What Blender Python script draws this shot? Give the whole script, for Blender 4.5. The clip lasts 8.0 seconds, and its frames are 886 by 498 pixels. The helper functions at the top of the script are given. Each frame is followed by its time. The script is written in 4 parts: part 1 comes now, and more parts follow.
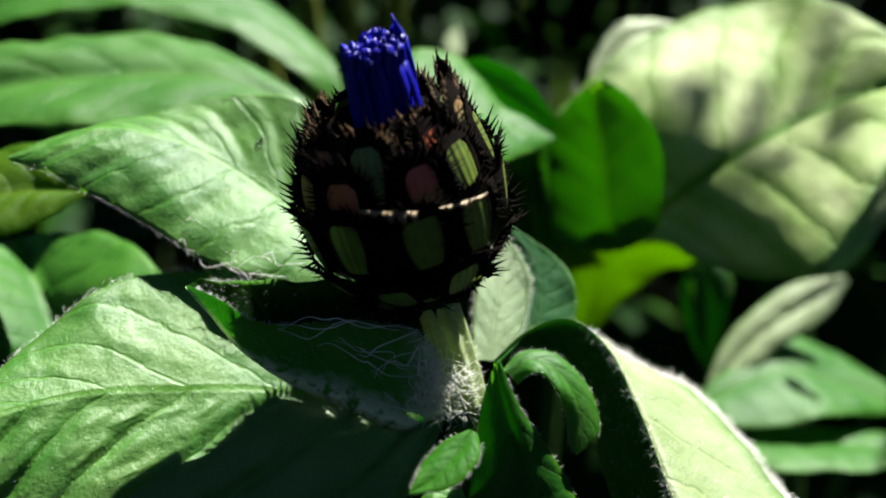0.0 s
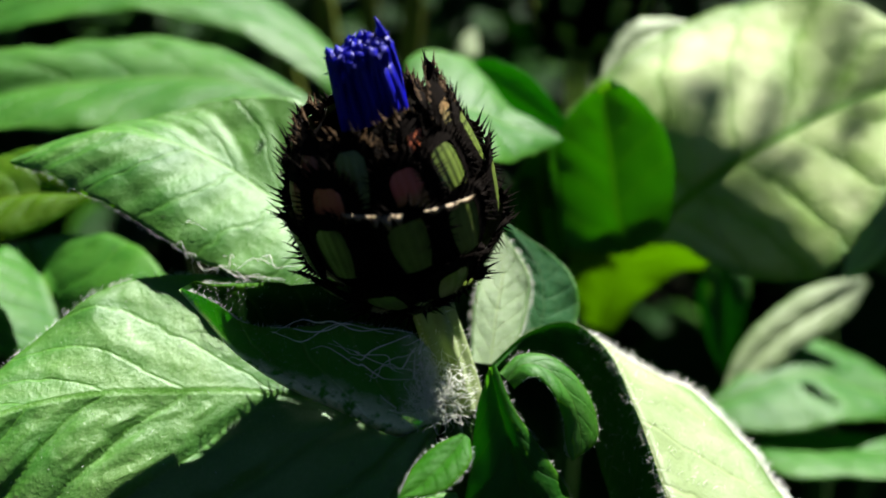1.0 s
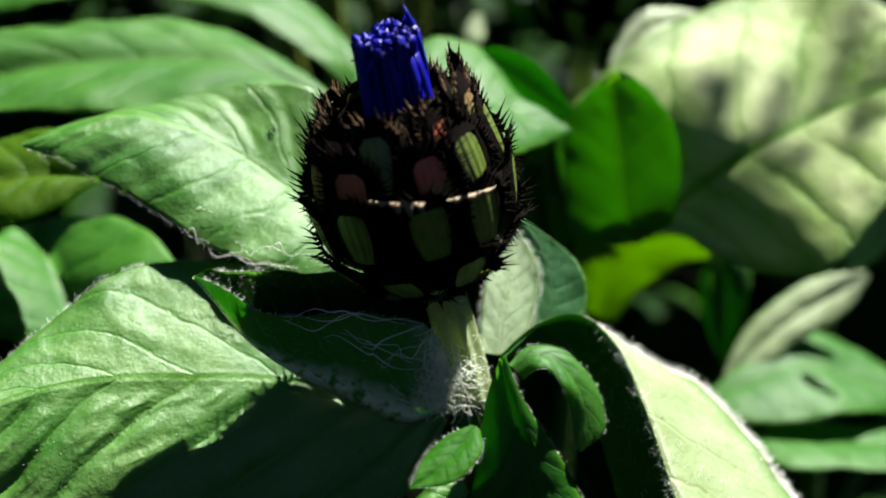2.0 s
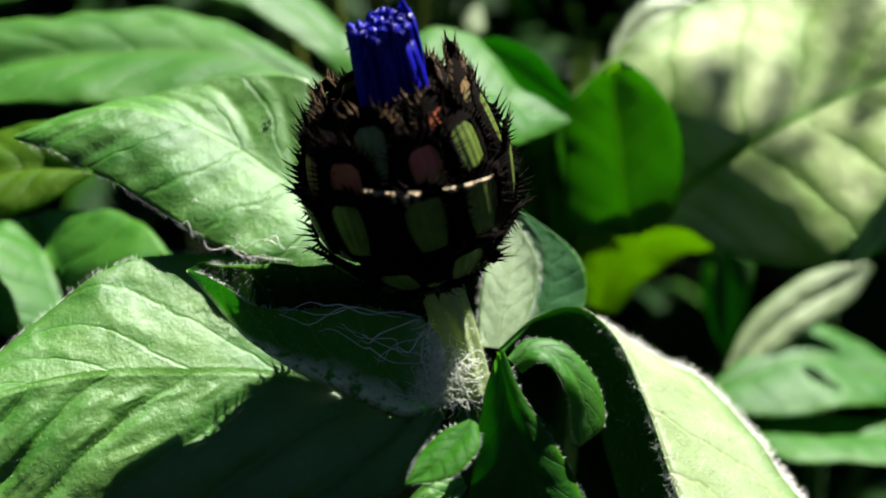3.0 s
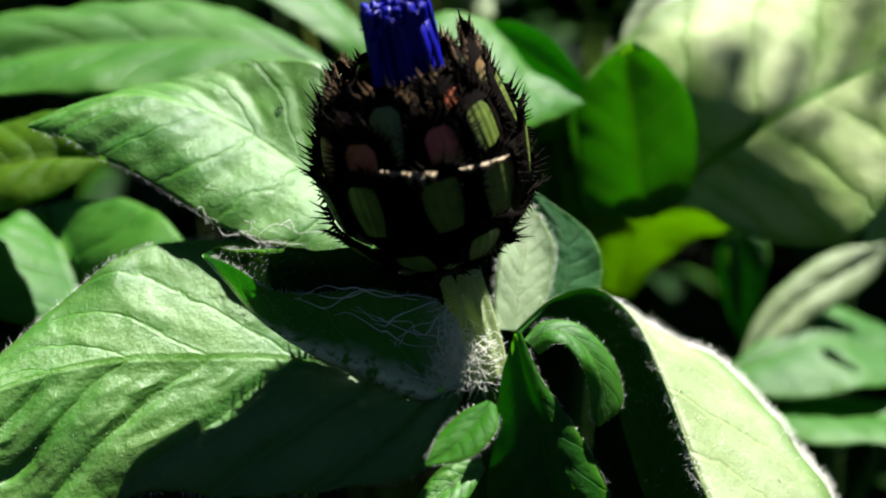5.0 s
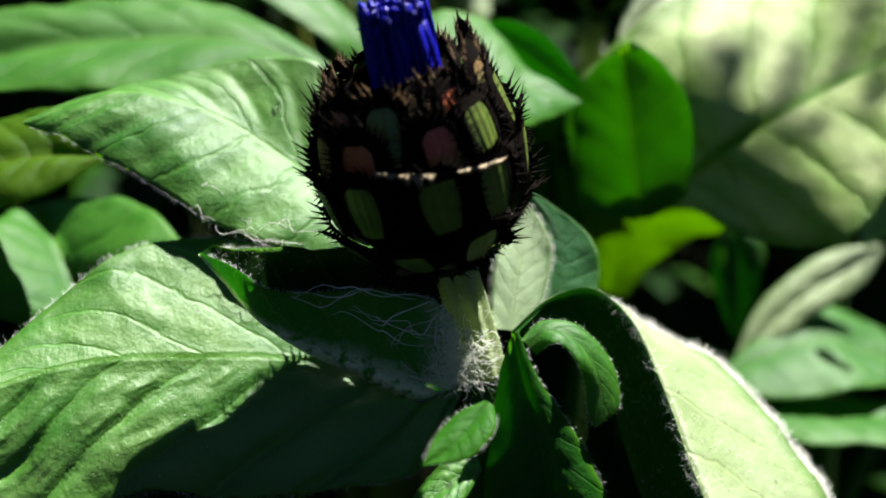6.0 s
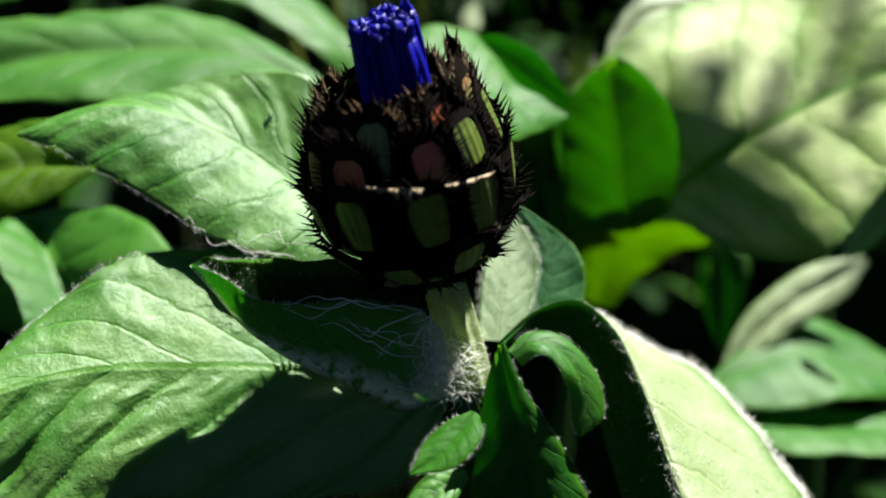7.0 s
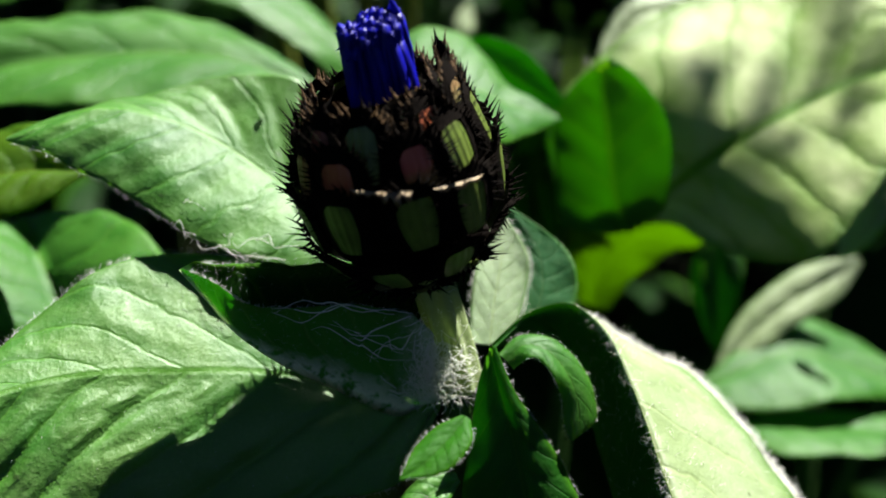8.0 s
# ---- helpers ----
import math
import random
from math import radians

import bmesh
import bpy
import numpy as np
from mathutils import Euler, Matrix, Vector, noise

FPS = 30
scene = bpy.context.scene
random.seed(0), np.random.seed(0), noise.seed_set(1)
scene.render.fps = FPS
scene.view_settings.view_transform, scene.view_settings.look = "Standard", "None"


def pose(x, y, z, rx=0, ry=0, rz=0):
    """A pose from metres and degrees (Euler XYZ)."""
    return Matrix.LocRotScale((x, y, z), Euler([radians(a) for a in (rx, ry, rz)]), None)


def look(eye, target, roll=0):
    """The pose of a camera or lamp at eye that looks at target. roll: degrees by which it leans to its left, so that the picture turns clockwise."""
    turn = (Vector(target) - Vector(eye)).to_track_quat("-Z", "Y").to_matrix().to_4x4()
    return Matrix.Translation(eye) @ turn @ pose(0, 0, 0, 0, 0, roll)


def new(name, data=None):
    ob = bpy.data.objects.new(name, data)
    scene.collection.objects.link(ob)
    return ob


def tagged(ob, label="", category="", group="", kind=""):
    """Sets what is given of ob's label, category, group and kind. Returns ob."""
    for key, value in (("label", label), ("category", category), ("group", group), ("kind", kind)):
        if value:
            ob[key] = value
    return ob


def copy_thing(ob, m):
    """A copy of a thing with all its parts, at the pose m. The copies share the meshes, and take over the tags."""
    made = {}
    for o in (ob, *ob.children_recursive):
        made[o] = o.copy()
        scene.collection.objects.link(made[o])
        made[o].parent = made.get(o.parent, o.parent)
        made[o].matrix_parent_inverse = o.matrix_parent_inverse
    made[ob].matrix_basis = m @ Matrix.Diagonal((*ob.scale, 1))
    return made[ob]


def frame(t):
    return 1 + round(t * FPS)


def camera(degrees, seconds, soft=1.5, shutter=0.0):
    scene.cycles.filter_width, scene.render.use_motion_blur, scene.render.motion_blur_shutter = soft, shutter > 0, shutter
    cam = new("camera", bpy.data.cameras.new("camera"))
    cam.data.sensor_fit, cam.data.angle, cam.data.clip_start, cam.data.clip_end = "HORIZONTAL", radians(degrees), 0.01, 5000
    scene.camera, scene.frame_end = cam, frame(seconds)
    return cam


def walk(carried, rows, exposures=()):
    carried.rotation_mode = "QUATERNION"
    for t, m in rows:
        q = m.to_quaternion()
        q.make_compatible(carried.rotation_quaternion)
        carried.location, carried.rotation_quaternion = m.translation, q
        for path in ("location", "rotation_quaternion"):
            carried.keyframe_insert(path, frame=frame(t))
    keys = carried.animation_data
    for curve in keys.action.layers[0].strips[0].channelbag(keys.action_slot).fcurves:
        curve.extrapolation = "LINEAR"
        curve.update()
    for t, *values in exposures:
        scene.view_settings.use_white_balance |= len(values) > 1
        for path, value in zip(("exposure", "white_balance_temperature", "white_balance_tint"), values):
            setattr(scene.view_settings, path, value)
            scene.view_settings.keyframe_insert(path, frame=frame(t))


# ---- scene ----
cam = camera(50, 8.0, soft=1.9)
cam.data.dof.use_dof, cam.data.dof.focus_distance, cam.data.dof.aperture_fstop = True, 0.066, 21.0
PATH = [
    (0, pose(0.00003, -0.06087, 0.32815, 62.474, -1.157, -1.834)),
    (0.1, pose(0.00053, -0.06096, 0.32797, 61.690, -0.935, -1.333)),
    (0.2, pose(0.00103, -0.06105, 0.32778, 61.678, -0.791, -1.011)),
    (0.3, pose(0.00153, -0.06114, 0.32759, 61.937, -0.642, -0.683)),
    (0.4, pose(0.00203, -0.06123, 0.32740, 62.253, -0.637, -0.623)),
    (0.5, pose(0.00252, -0.06132, 0.32721, 61.820, -0.434, -0.183)),
    (0.6, pose(0.00259, -0.06115, 0.32739, 62.730, -0.246, 0.107)),
    (0.7, pose(0.00265, -0.06097, 0.32756, 62.787, -0.261, 0.017)),
    (0.8, pose(0.00271, -0.06080, 0.32773, 62.638, -0.309, -0.136)),
    (0.9, pose(0.00278, -0.06063, 0.32790, 62.573, -0.185, 0.039)),
    (1, pose(0.00284, -0.06046, 0.32807, 62.516, -0.185, -0.023)),
    (1.1, pose(0.00272, -0.06032, 0.32831, 62.255, -0.165, -0.050)),
    (1.2, pose(0.00261, -0.06018, 0.32855, 62.228, -0.051, 0.101)),
    (1.3, pose(0.00249, -0.06004, 0.32879, 62.870, 0.050, 0.229)),
    (1.4, pose(0.00237, -0.05990, 0.32903, 62.529, 0.057, 0.175)),
    (1.5, pose(0.00225, -0.05976, 0.32926, 61.994, 0.003, 0.006)),
    (1.6, pose(0.00210, -0.05987, 0.32920, 61.774, -0.279, -0.047)),
    (1.7, pose(0.00194, -0.05998, 0.32914, 61.700, -0.571, -0.119)),
    (1.8, pose(0.00178, -0.06009, 0.32908, 61.498, -0.794, -0.060)),
    (1.9, pose(0.00162, -0.06021, 0.32902, 61.428, -1.043, -0.051)),
    (2, pose(0.00147, -0.06032, 0.32896, 61.270, -1.228, 0.078)),
    (2.1, pose(0.00151, -0.06024, 0.32890, 60.984, -1.174, 0.146)),
    (2.2, pose(0.00155, -0.06016, 0.32885, 61.011, -1.149, 0.158)),
    (3.3, pose(0.00201, -0.05932, 0.32827, 60.660, -0.939, 0.166)),
    (3.4, pose(0.00205, -0.05924, 0.32821, 60.452, -0.889, 0.226)),
    (3.5, pose(0.00209, -0.05916, 0.32816, 60.348, -0.771, 0.405)),
    (3.6, pose(0.00228, -0.05926, 0.32810, 60.298, -0.713, 0.465)),
    (3.7, pose(0.00246, -0.05936, 0.32805, 60.286, -0.575, 0.669)),
    (3.8, pose(0.00265, -0.05946, 0.32799, 60.308, -0.436, 0.875)),
    (3.9, pose(0.00284, -0.05955, 0.32794, 60.323, -0.387, 0.918)),
    (4, pose(0.00303, -0.05965, 0.32788, 60.282, -0.356, 0.926)),
    (4.1, pose(0.00278, -0.05967, 0.32785, 60.377, -0.392, 0.583)),
    (4.2, pose(0.00253, -0.05969, 0.32781, 60.041, -0.199, 0.650)),
    (4.3, pose(0.00227, -0.05971, 0.32777, 59.920, -0.152, 0.456)),
    (4.4, pose(0.00202, -0.05973, 0.32774, 59.589, -0.184, 0.120)),
    (4.5, pose(0.00177, -0.05975, 0.32770, 59.510, 0.038, 0.241)),
    (4.6, pose(0.00174, -0.05973, 0.32769, 60.071, 0.100, 0.396)),
    (4.7, pose(0.00171, -0.05971, 0.32769, 60.516, 0.110, 0.459)),
    (5.8, pose(0.00134, -0.05951, 0.32764, 59.874, -0.458, -0.120)),
    (5.9, pose(0.00131, -0.05949, 0.32764, 60.150, -0.419, -0.010)),
    (6, pose(0.00127, -0.05947, 0.32763, 60.325, -0.385, 0.092)),
    (6.1, pose(0.00126, -0.05963, 0.32772, 60.419, -0.481, -0.011)),
    (6.2, pose(0.00124, -0.05978, 0.32780, 60.591, -0.460, 0.101)),
    (6.3, pose(0.00123, -0.05994, 0.32789, 60.619, -0.560, -0.009)),
    (6.4, pose(0.00121, -0.06010, 0.32797, 60.650, -0.600, -0.009)),
    (6.5, pose(0.00120, -0.06025, 0.32805, 60.819, -0.658, -0.042)),
    (6.6, pose(0.00125, -0.06028, 0.32813, 60.746, -0.704, -0.080)),
    (6.7, pose(0.00131, -0.06030, 0.32821, 60.778, -0.752, -0.123)),
    (6.75, pose(0.00134, -0.06031, 0.32825, 60.836, -0.777, -0.146)),
    (7, pose(0.00147, -0.06037, 0.32845, 60.853, -0.896, -0.249)),
    (7.25, pose(0.00166, -0.06033, 0.32850, 60.880, -0.860, -0.301)),
    (7.5, pose(0.00184, -0.06029, 0.32855, 60.906, -0.824, -0.352)),
    (7.75, pose(0.00191, -0.06019, 0.32856, 60.887, -0.800, -0.416)),
    (8, pose(0.00198, -0.06010, 0.32857, 60.868, -0.776, -0.479)),
]
walk(cam, PATH, exposures=[(0.0, 1.93), (8.0, 1.93)])

# ---- light: a high sun from behind the plants, deep blue sky ----
SUN_TURN, SUN_HEIGHT = 37.0, 55.5   # degrees: azimuth from +y towards +x, elevation
world = bpy.data.worlds.new("sky")
scene.world = world
world.use_nodes = True
wn = world.node_tree.nodes
sky = wn.new("ShaderNodeTexSky")
sky.sky_type, sky.sun_disc = "NISHITA", False
sky.sun_elevation, sky.sun_rotation = radians(SUN_HEIGHT), radians(SUN_TURN)
sky.altitude, sky.air_density, sky.dust_density, sky.ozone_density = 3000.0, 0.20, 0.3, 0.0
wn["Background"].inputs["Strength"].default_value = 0.06
world.node_tree.links.new(sky.outputs[0], wn["Background"].inputs["Color"])
sun = new("sun", bpy.data.lights.new("sun", "SUN"))
sun.data.energy, sun.data.angle, sun.data.color = 5.0, radians(0.5), (1.0, 0.98, 0.92)
to_sun = Vector((math.sin(radians(SUN_TURN)) * math.cos(radians(SUN_HEIGHT)), math.cos(radians(SUN_TURN)) * math.cos(radians(SUN_HEIGHT)), math.sin(radians(SUN_HEIGHT))))
sun.matrix_basis = look(to_sun, (0, 0, 0))

# ---- materials ----
MM = 0.001


class Nodes:
    """A short hand for a material's nodes."""

    def __init__(self, name):
        self.mat = bpy.data.materials.new(name)
        self.mat.use_nodes = True
        self.tree = self.mat.node_tree
        self.bsdf = self.tree.nodes["Principled BSDF"]
        self.out = self.tree.nodes["Material Output"]

    def put(self, socket, value):
        if hasattr(value, "is_output"):
            self.tree.links.new(value, socket)
        else:
            socket.default_value = value

    def node(self, kind, **inputs):
        n = self.tree.nodes.new("ShaderNode" + kind)
        for key, value in inputs.items():
            self.put(n.inputs[key.replace("_", " ")], value)
        return n

    def math(self, op, a, b=0.0, c=0.0):
        n = self.tree.nodes.new("ShaderNodeMath")
        n.operation = op
        for s, v in zip(n.inputs, (a, b, c)):
            self.put(s, v)
        return n.outputs[0]

    def mix(self, fac, a, b):
        n = self.tree.nodes.new("ShaderNodeMix")
        n.data_type = "RGBA"
        self.put(n.inputs[0], fac), self.put(n.inputs[6], a), self.put(n.inputs[7], b)
        return n.outputs[2]

    def noise(self, vector, scale, detail=4.0, rough=0.6):
        return self.node("TexNoise", Vector=vector, Scale=scale, Detail=detail, Roughness=rough).outputs["Fac"]

    def ramp(self, value, lo, hi):
        n = self.node("MapRange", Value=value)
        n.inputs["From Min"].default_value, n.inputs["From Max"].default_value = lo, hi
        return n.outputs["Result"]


def rgb(r, g, b):
    return (r, g, b, 1.0)


def leaf_material(name, blade, pale, vein, clear, veins=7.0, slant=1.5, through_light=0.42, felt=0.35, rim=0.0, gloss=0.55, cell=0.6, net_veins=0.14, rib=0.035, crinkle=0.35, matt=0.52, ruck=0.0, vein_depth=0.2):
    """Leaf: blade colour with paler felted patches, veins from the leaf's own uv, a crinkled felted relief, light through the blade."""
    m = Nodes(name)
    uv = m.node("UVMap").outputs[0]
    place = m.node("TexCoord").outputs["Object"]
    split = m.node("SeparateXYZ", Vector=uv)
    along, across = split.outputs[0], m.math("ABSOLUTE", m.math("MULTIPLY_ADD", split.outputs[1], 2.0, -1.0))
    wobble = m.math("MULTIPLY", m.math("SUBTRACT", m.noise(place, 260.0, 2.0), 0.5), 0.45)
    run = m.math("ADD", m.math("SUBTRACT", m.math("MULTIPLY", along, veins), m.math("MULTIPLY", across, slant)), wobble)
    side = m.math("ABSOLUTE", m.math("SUBTRACT", m.math("FRACT", run), 0.5))
    lateral = m.ramp(side, 0.06, 0.012)
    middle = m.ramp(across, rib, rib * 0.3)
    warp = m.node("TexNoise", Vector=place, Scale=300.0, Detail=2.0).outputs["Color"]
    bent = m.node("VectorMath", Vector=place)
    sway = m.node("VectorMath", Vector=warp)
    sway.operation, sway.inputs[3].default_value = "SCALE", 0.0016
    m.tree.links.new(sway.outputs[0], bent.inputs[1])
    net = m.node("TexVoronoi", Vector=bent.outputs[0], Scale=620.0)
    net.feature = "DISTANCE_TO_EDGE"
    mesh_veins = m.math("MULTIPLY", m.ramp(net.outputs["Distance"], 0.10, 0.0), net_veins)
    vein_mask = m.math("MAXIMUM", m.math("MAXIMUM", m.math("MULTIPLY", lateral, 0.5), middle), mesh_veins)
    patches = m.noise(place, 95.0, 4.0, 0.55)
    fuzz = m.noise(place, 3600.0, 3.0, 0.75)
    cells = m.math("ADD", patches, m.math("MULTIPLY", m.math("SUBTRACT", side, 0.22), cell))
    color = m.mix(m.ramp(cells, 0.22, 0.80), rgb(*blade), rgb(*pale))
    color = m.mix(m.math("MULTIPLY", m.math("MULTIPLY", m.ramp(fuzz, 0.45, 0.75), m.ramp(cells, 0.3, 0.6)), felt), color, rgb(0.16, 0.27, 0.08))
    color = m.mix(vein_mask, color, rgb(*vein))
    edge = m.ramp(m.math("ADD", across, m.math("MULTIPLY", m.noise(place, 300.0), 0.12)), 0.88, 1.04)
    color = m.mix(m.math("MULTIPLY", edge, 0.75), color, rgb(0.035, 0.12, 0.003))
    clear_color = m.mix(m.math("MULTIPLY", vein_mask, 0.5), rgb(*clear), rgb(0.45, 0.75, 0.05))
    if rim:
        keel = m.math("ADD", across, m.math("MULTIPLY", m.noise(place, 420.0), 0.35))
        wool = m.math("MULTIPLY", m.ramp(keel, 0.62, 0.26), rim)
        wool = m.math("MAXIMUM", wool, m.math("MULTIPLY", m.ramp(along, 0.30, 0.12), 0.85))
        wool = m.math("MULTIPLY", wool, m.ramp(m.noise(place, 1100.0, 2.0), 0.36, 0.5))
        color = m.mix(wool, color, rgb(0.80, 0.83, 0.64))
        clear_color = m.mix(wool, clear_color, rgb(0.85, 0.90, 0.60))
    specks = m.ramp(m.noise(place, 900.0, 1.0), 0.74, 0.78)
    color = m.mix(m.math("MULTIPLY", specks, 0.6), color, rgb(0.022, 0.03, 0.008))
    dome = m.ramp(net.outputs["Distance"], 0.0, 0.32)
    height = m.math("MULTIPLY", m.math("MAXIMUM", lateral, middle), -vein_depth)
    if ruck:
        fold = m.node("CombineXYZ", X=m.math("MULTIPLY", run, 3.2), Y=m.math("MULTIPLY", across, 4.5), Z=m.math("MULTIPLY", patches, 1.5))
        wrinkle = m.node("TexVoronoi", Vector=fold.outputs[0], Scale=1.0)
        wrinkle.feature = "SMOOTH_F1"
        near = m.math("MULTIPLY", m.ramp(split.outputs[1], 0.49, 0.56), -ruck)
        height = m.math("MULTIPLY_ADD", wrinkle.outputs["Distance"], near, height)
    for value, amount in ((dome, crinkle), (patches, 0.15), (m.noise(place, 750.0, 3.0, 0.6), 0.3), (fuzz, 0.25)):
        height = m.math("MULTIPLY_ADD", value, amount, height)
    bump = m.node("Bump", Height=height, Strength=0.9, Distance=0.0003)
    b = m.bsdf
    m.put(b.inputs["Base Color"], color), m.put(b.inputs["Normal"], bump.outputs[0])
    m.put(b.inputs["Specular IOR Level"], gloss)
    rough = m.node("MapRange", Value=fuzz)
    rough.inputs["To Min"].default_value, rough.inputs["To Max"].default_value = matt - 0.1, matt + 0.14
    m.put(b.inputs["Roughness"], rough.outputs["Result"])
    glow = m.node("BsdfTranslucent", Color=clear_color)
    both = m.node("MixShader", Fac=through_light)
    m.tree.links.new(b.outputs[0], both.inputs[1])
    m.tree.links.new(glow.outputs[0], both.inputs[2])
    m.tree.links.new(both.outputs[0], m.out.inputs["Surface"])
    return m.mat


LEAF = leaf_material("leaf_green", (0.009, 0.095, 0.001), (0.062, 0.180, 0.018), (0.055, 0.18, 0.008), (0.18, 0.60, 0.01), felt=0.35, through_light=0.26, net_veins=0.10, gloss=0.5, cell=0.6, crinkle=0.08, matt=0.48)
LEAF_FRONT = leaf_material("leaf_green_rucked", (0.012, 0.105, 0.001), (0.105, 0.215, 0.042), (0.060, 0.19, 0.008), (0.18, 0.60, 0.01), felt=0.6, through_light=0.26, net_veins=0.05, gloss=0.62, cell=0.3, crinkle=0.05, matt=0.46, ruck=1.3, vein_depth=0.14, veins=6.0, slant=2.4)
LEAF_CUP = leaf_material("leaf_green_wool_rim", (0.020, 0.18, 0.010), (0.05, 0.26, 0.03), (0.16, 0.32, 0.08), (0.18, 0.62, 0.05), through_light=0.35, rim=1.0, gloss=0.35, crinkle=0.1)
LEAF_FAR = leaf_material("leaf_green_far", (0.006, 0.078, 0.001), (0.036, 0.132, 0.009), (0.055, 0.155, 0.012), (0.18, 0.62, 0.02), felt=0.15, through_light=0.30, cell=0.4, gloss=0.32, net_veins=0.05, crinkle=0.05, matt=0.5)
LEAF_BIG = leaf_material("leaf_large_felted", (0.15, 0.29, 0.022), (0.58, 0.63, 0.34), (0.070, 0.19, 0.006), (0.20, 0.55, 0.01), felt=0.15, cell=0.35, through_light=0.40, rib=0.06, crinkle=0.05, net_veins=0.05, gloss=0.2)
LEAF_PALE = leaf_material("leaf_pale_wool", (0.12, 0.18, 0.055), (0.29, 0.33, 0.215), (0.22, 0.28, 0.12), (0.25, 0.60, 0.03), felt=0.6, through_light=0.15, cell=0.2, crinkle=0.15, gloss=0.35)
LEAF_SOFT = leaf_material("leaf_soft_wool", (0.24, 0.33, 0.19), (0.42, 0.50, 0.34), (0.38, 0.46, 0.24), (0.55, 0.80, 0.38), felt=0.7, through_light=0.4, cell=0.1, crinkle=0.02, gloss=0.3, net_veins=0.02)
LEAF_BLUE = leaf_material("leaf_blue_green", (0.008, 0.080, 0.018), (0.035, 0.14, 0.048), (0.06, 0.16, 0.06), (0.08, 0.42, 0.10), felt=0.3, through_light=0.3, cell=0.2, gloss=0.25, crinkle=0.05)
LEAF_YELLOW = leaf_material("leaf_yellow_green", (0.040, 0.11, 0.002), (0.065, 0.13, 0.003), (0.09, 0.155, 0.005), (0.27, 0.46, 0.0), felt=0.05, through_light=0.55, gloss=0.2, crinkle=0.05)
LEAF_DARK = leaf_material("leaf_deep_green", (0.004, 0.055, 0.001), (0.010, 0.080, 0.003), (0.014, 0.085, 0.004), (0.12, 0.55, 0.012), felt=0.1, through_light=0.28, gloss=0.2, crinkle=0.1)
LEAF_LOBE = leaf_material("leaf_thin_green", (0.010, 0.090, 0.001), (0.03, 0.12, 0.006), (0.03, 0.13, 0.006), (0.20, 0.56, 0.005), felt=0.05, through_light=0.4, cell=0.1, gloss=0.15, crinkle=0.05, net_veins=0.03)
# Darker copy of LEAF_DARK: background shade put into the leaf colour.
LEAF_SHADE = leaf_material("leaf_shade_green", (0.002, 0.018, 0.001), (0.005, 0.026, 0.002), (0.006, 0.028, 0.002), (0.05, 0.22, 0.006), felt=0.03, through_light=0.2, gloss=0.06)


def plain(name, color, rough=0.6, scale=800.0, dark=0.5, sheen=0.0, bump=0.4, light_through=0.0, gloss=0.2):
    m = Nodes(name)
    place = m.node("TexCoord").outputs["Object"]
    grain, broad = m.noise(place, scale, 4.0, 0.65), m.noise(place, scale / 8, 3.0)
    shade = m.math("ADD", m.math("MULTIPLY", grain, 0.6), m.math("MULTIPLY", broad, 0.4))
    low = rgb(*(dark * v for v in color))
    m.put(m.bsdf.inputs["Base Color"], m.mix(m.ramp(shade, 0.3, 0.7), low, rgb(*color)))
    m.put(m.bsdf.inputs["Normal"], m.node("Bump", Height=grain, Strength=bump, Distance=0.0002).outputs[0])
    m.bsdf.inputs["Roughness"].default_value = rough
    m.bsdf.inputs["Sheen Weight"].default_value = sheen
    m.bsdf.inputs["Specular IOR Level"].default_value = gloss
    if light_through:
        glow = m.node("BsdfTranslucent", Color=rgb(*color))
        both = m.node("MixShader", Fac=light_through)
        m.tree.links.new(m.bsdf.outputs[0], both.inputs[1])
        m.tree.links.new(glow.outputs[0], both.inputs[2])
        m.tree.links.new(both.outputs[0], m.out.inputs["Surface"])
    return m.mat


STEM = plain("stem_green", (0.03, 0.085, 0.01), 0.7, 1500.0, 0.55)
STEM_WOOL = plain("stem_pale_wool", (0.34, 0.44, 0.17), 0.7, 1500.0, 0.5, 0.2, light_through=0.45)
WOOL = plain("white_wool", (0.90, 0.91, 0.84), 0.8, 900.0, 0.85, 0.1, light_through=0.5)
FRINGE = plain("fringe_black_brown", (0.004, 0.0025, 0.0016), 0.85, 1200.0, 0.3, gloss=0.03)
FRINGE_TAN = plain("fringe_tan", (0.075, 0.042, 0.017), 0.7, 1500.0, 0.3, light_through=0.25, gloss=0.1)
CORE = plain("bud_core", (0.004, 0.003, 0.002), 0.9, 900.0, gloss=0.02)
BLUE = plain("petal_blue", (0.003, 0.003, 0.42), 0.48, 1200.0, 0.3, light_through=0.22, gloss=0.32)
DRY = plain("dry_straw", (0.34, 0.26, 0.16), 0.6, 1500.0, 0.7, light_through=0.3)
# Darker than real soil: the bed's shade is put into this colour.
SOIL = plain("soil_dark", (0.005, 0.006, 0.003), 0.95, 120.0, 0.35, bump=1.0, gloss=0.02)
STEM_DARK = plain("stem_dark_green", (0.03, 0.055, 0.012), 0.7, 500.0, 0.6)
STALK = plain("stalk_yellow_green", (0.13, 0.17, 0.02), 0.6, 500.0, 0.6, light_through=0.2)


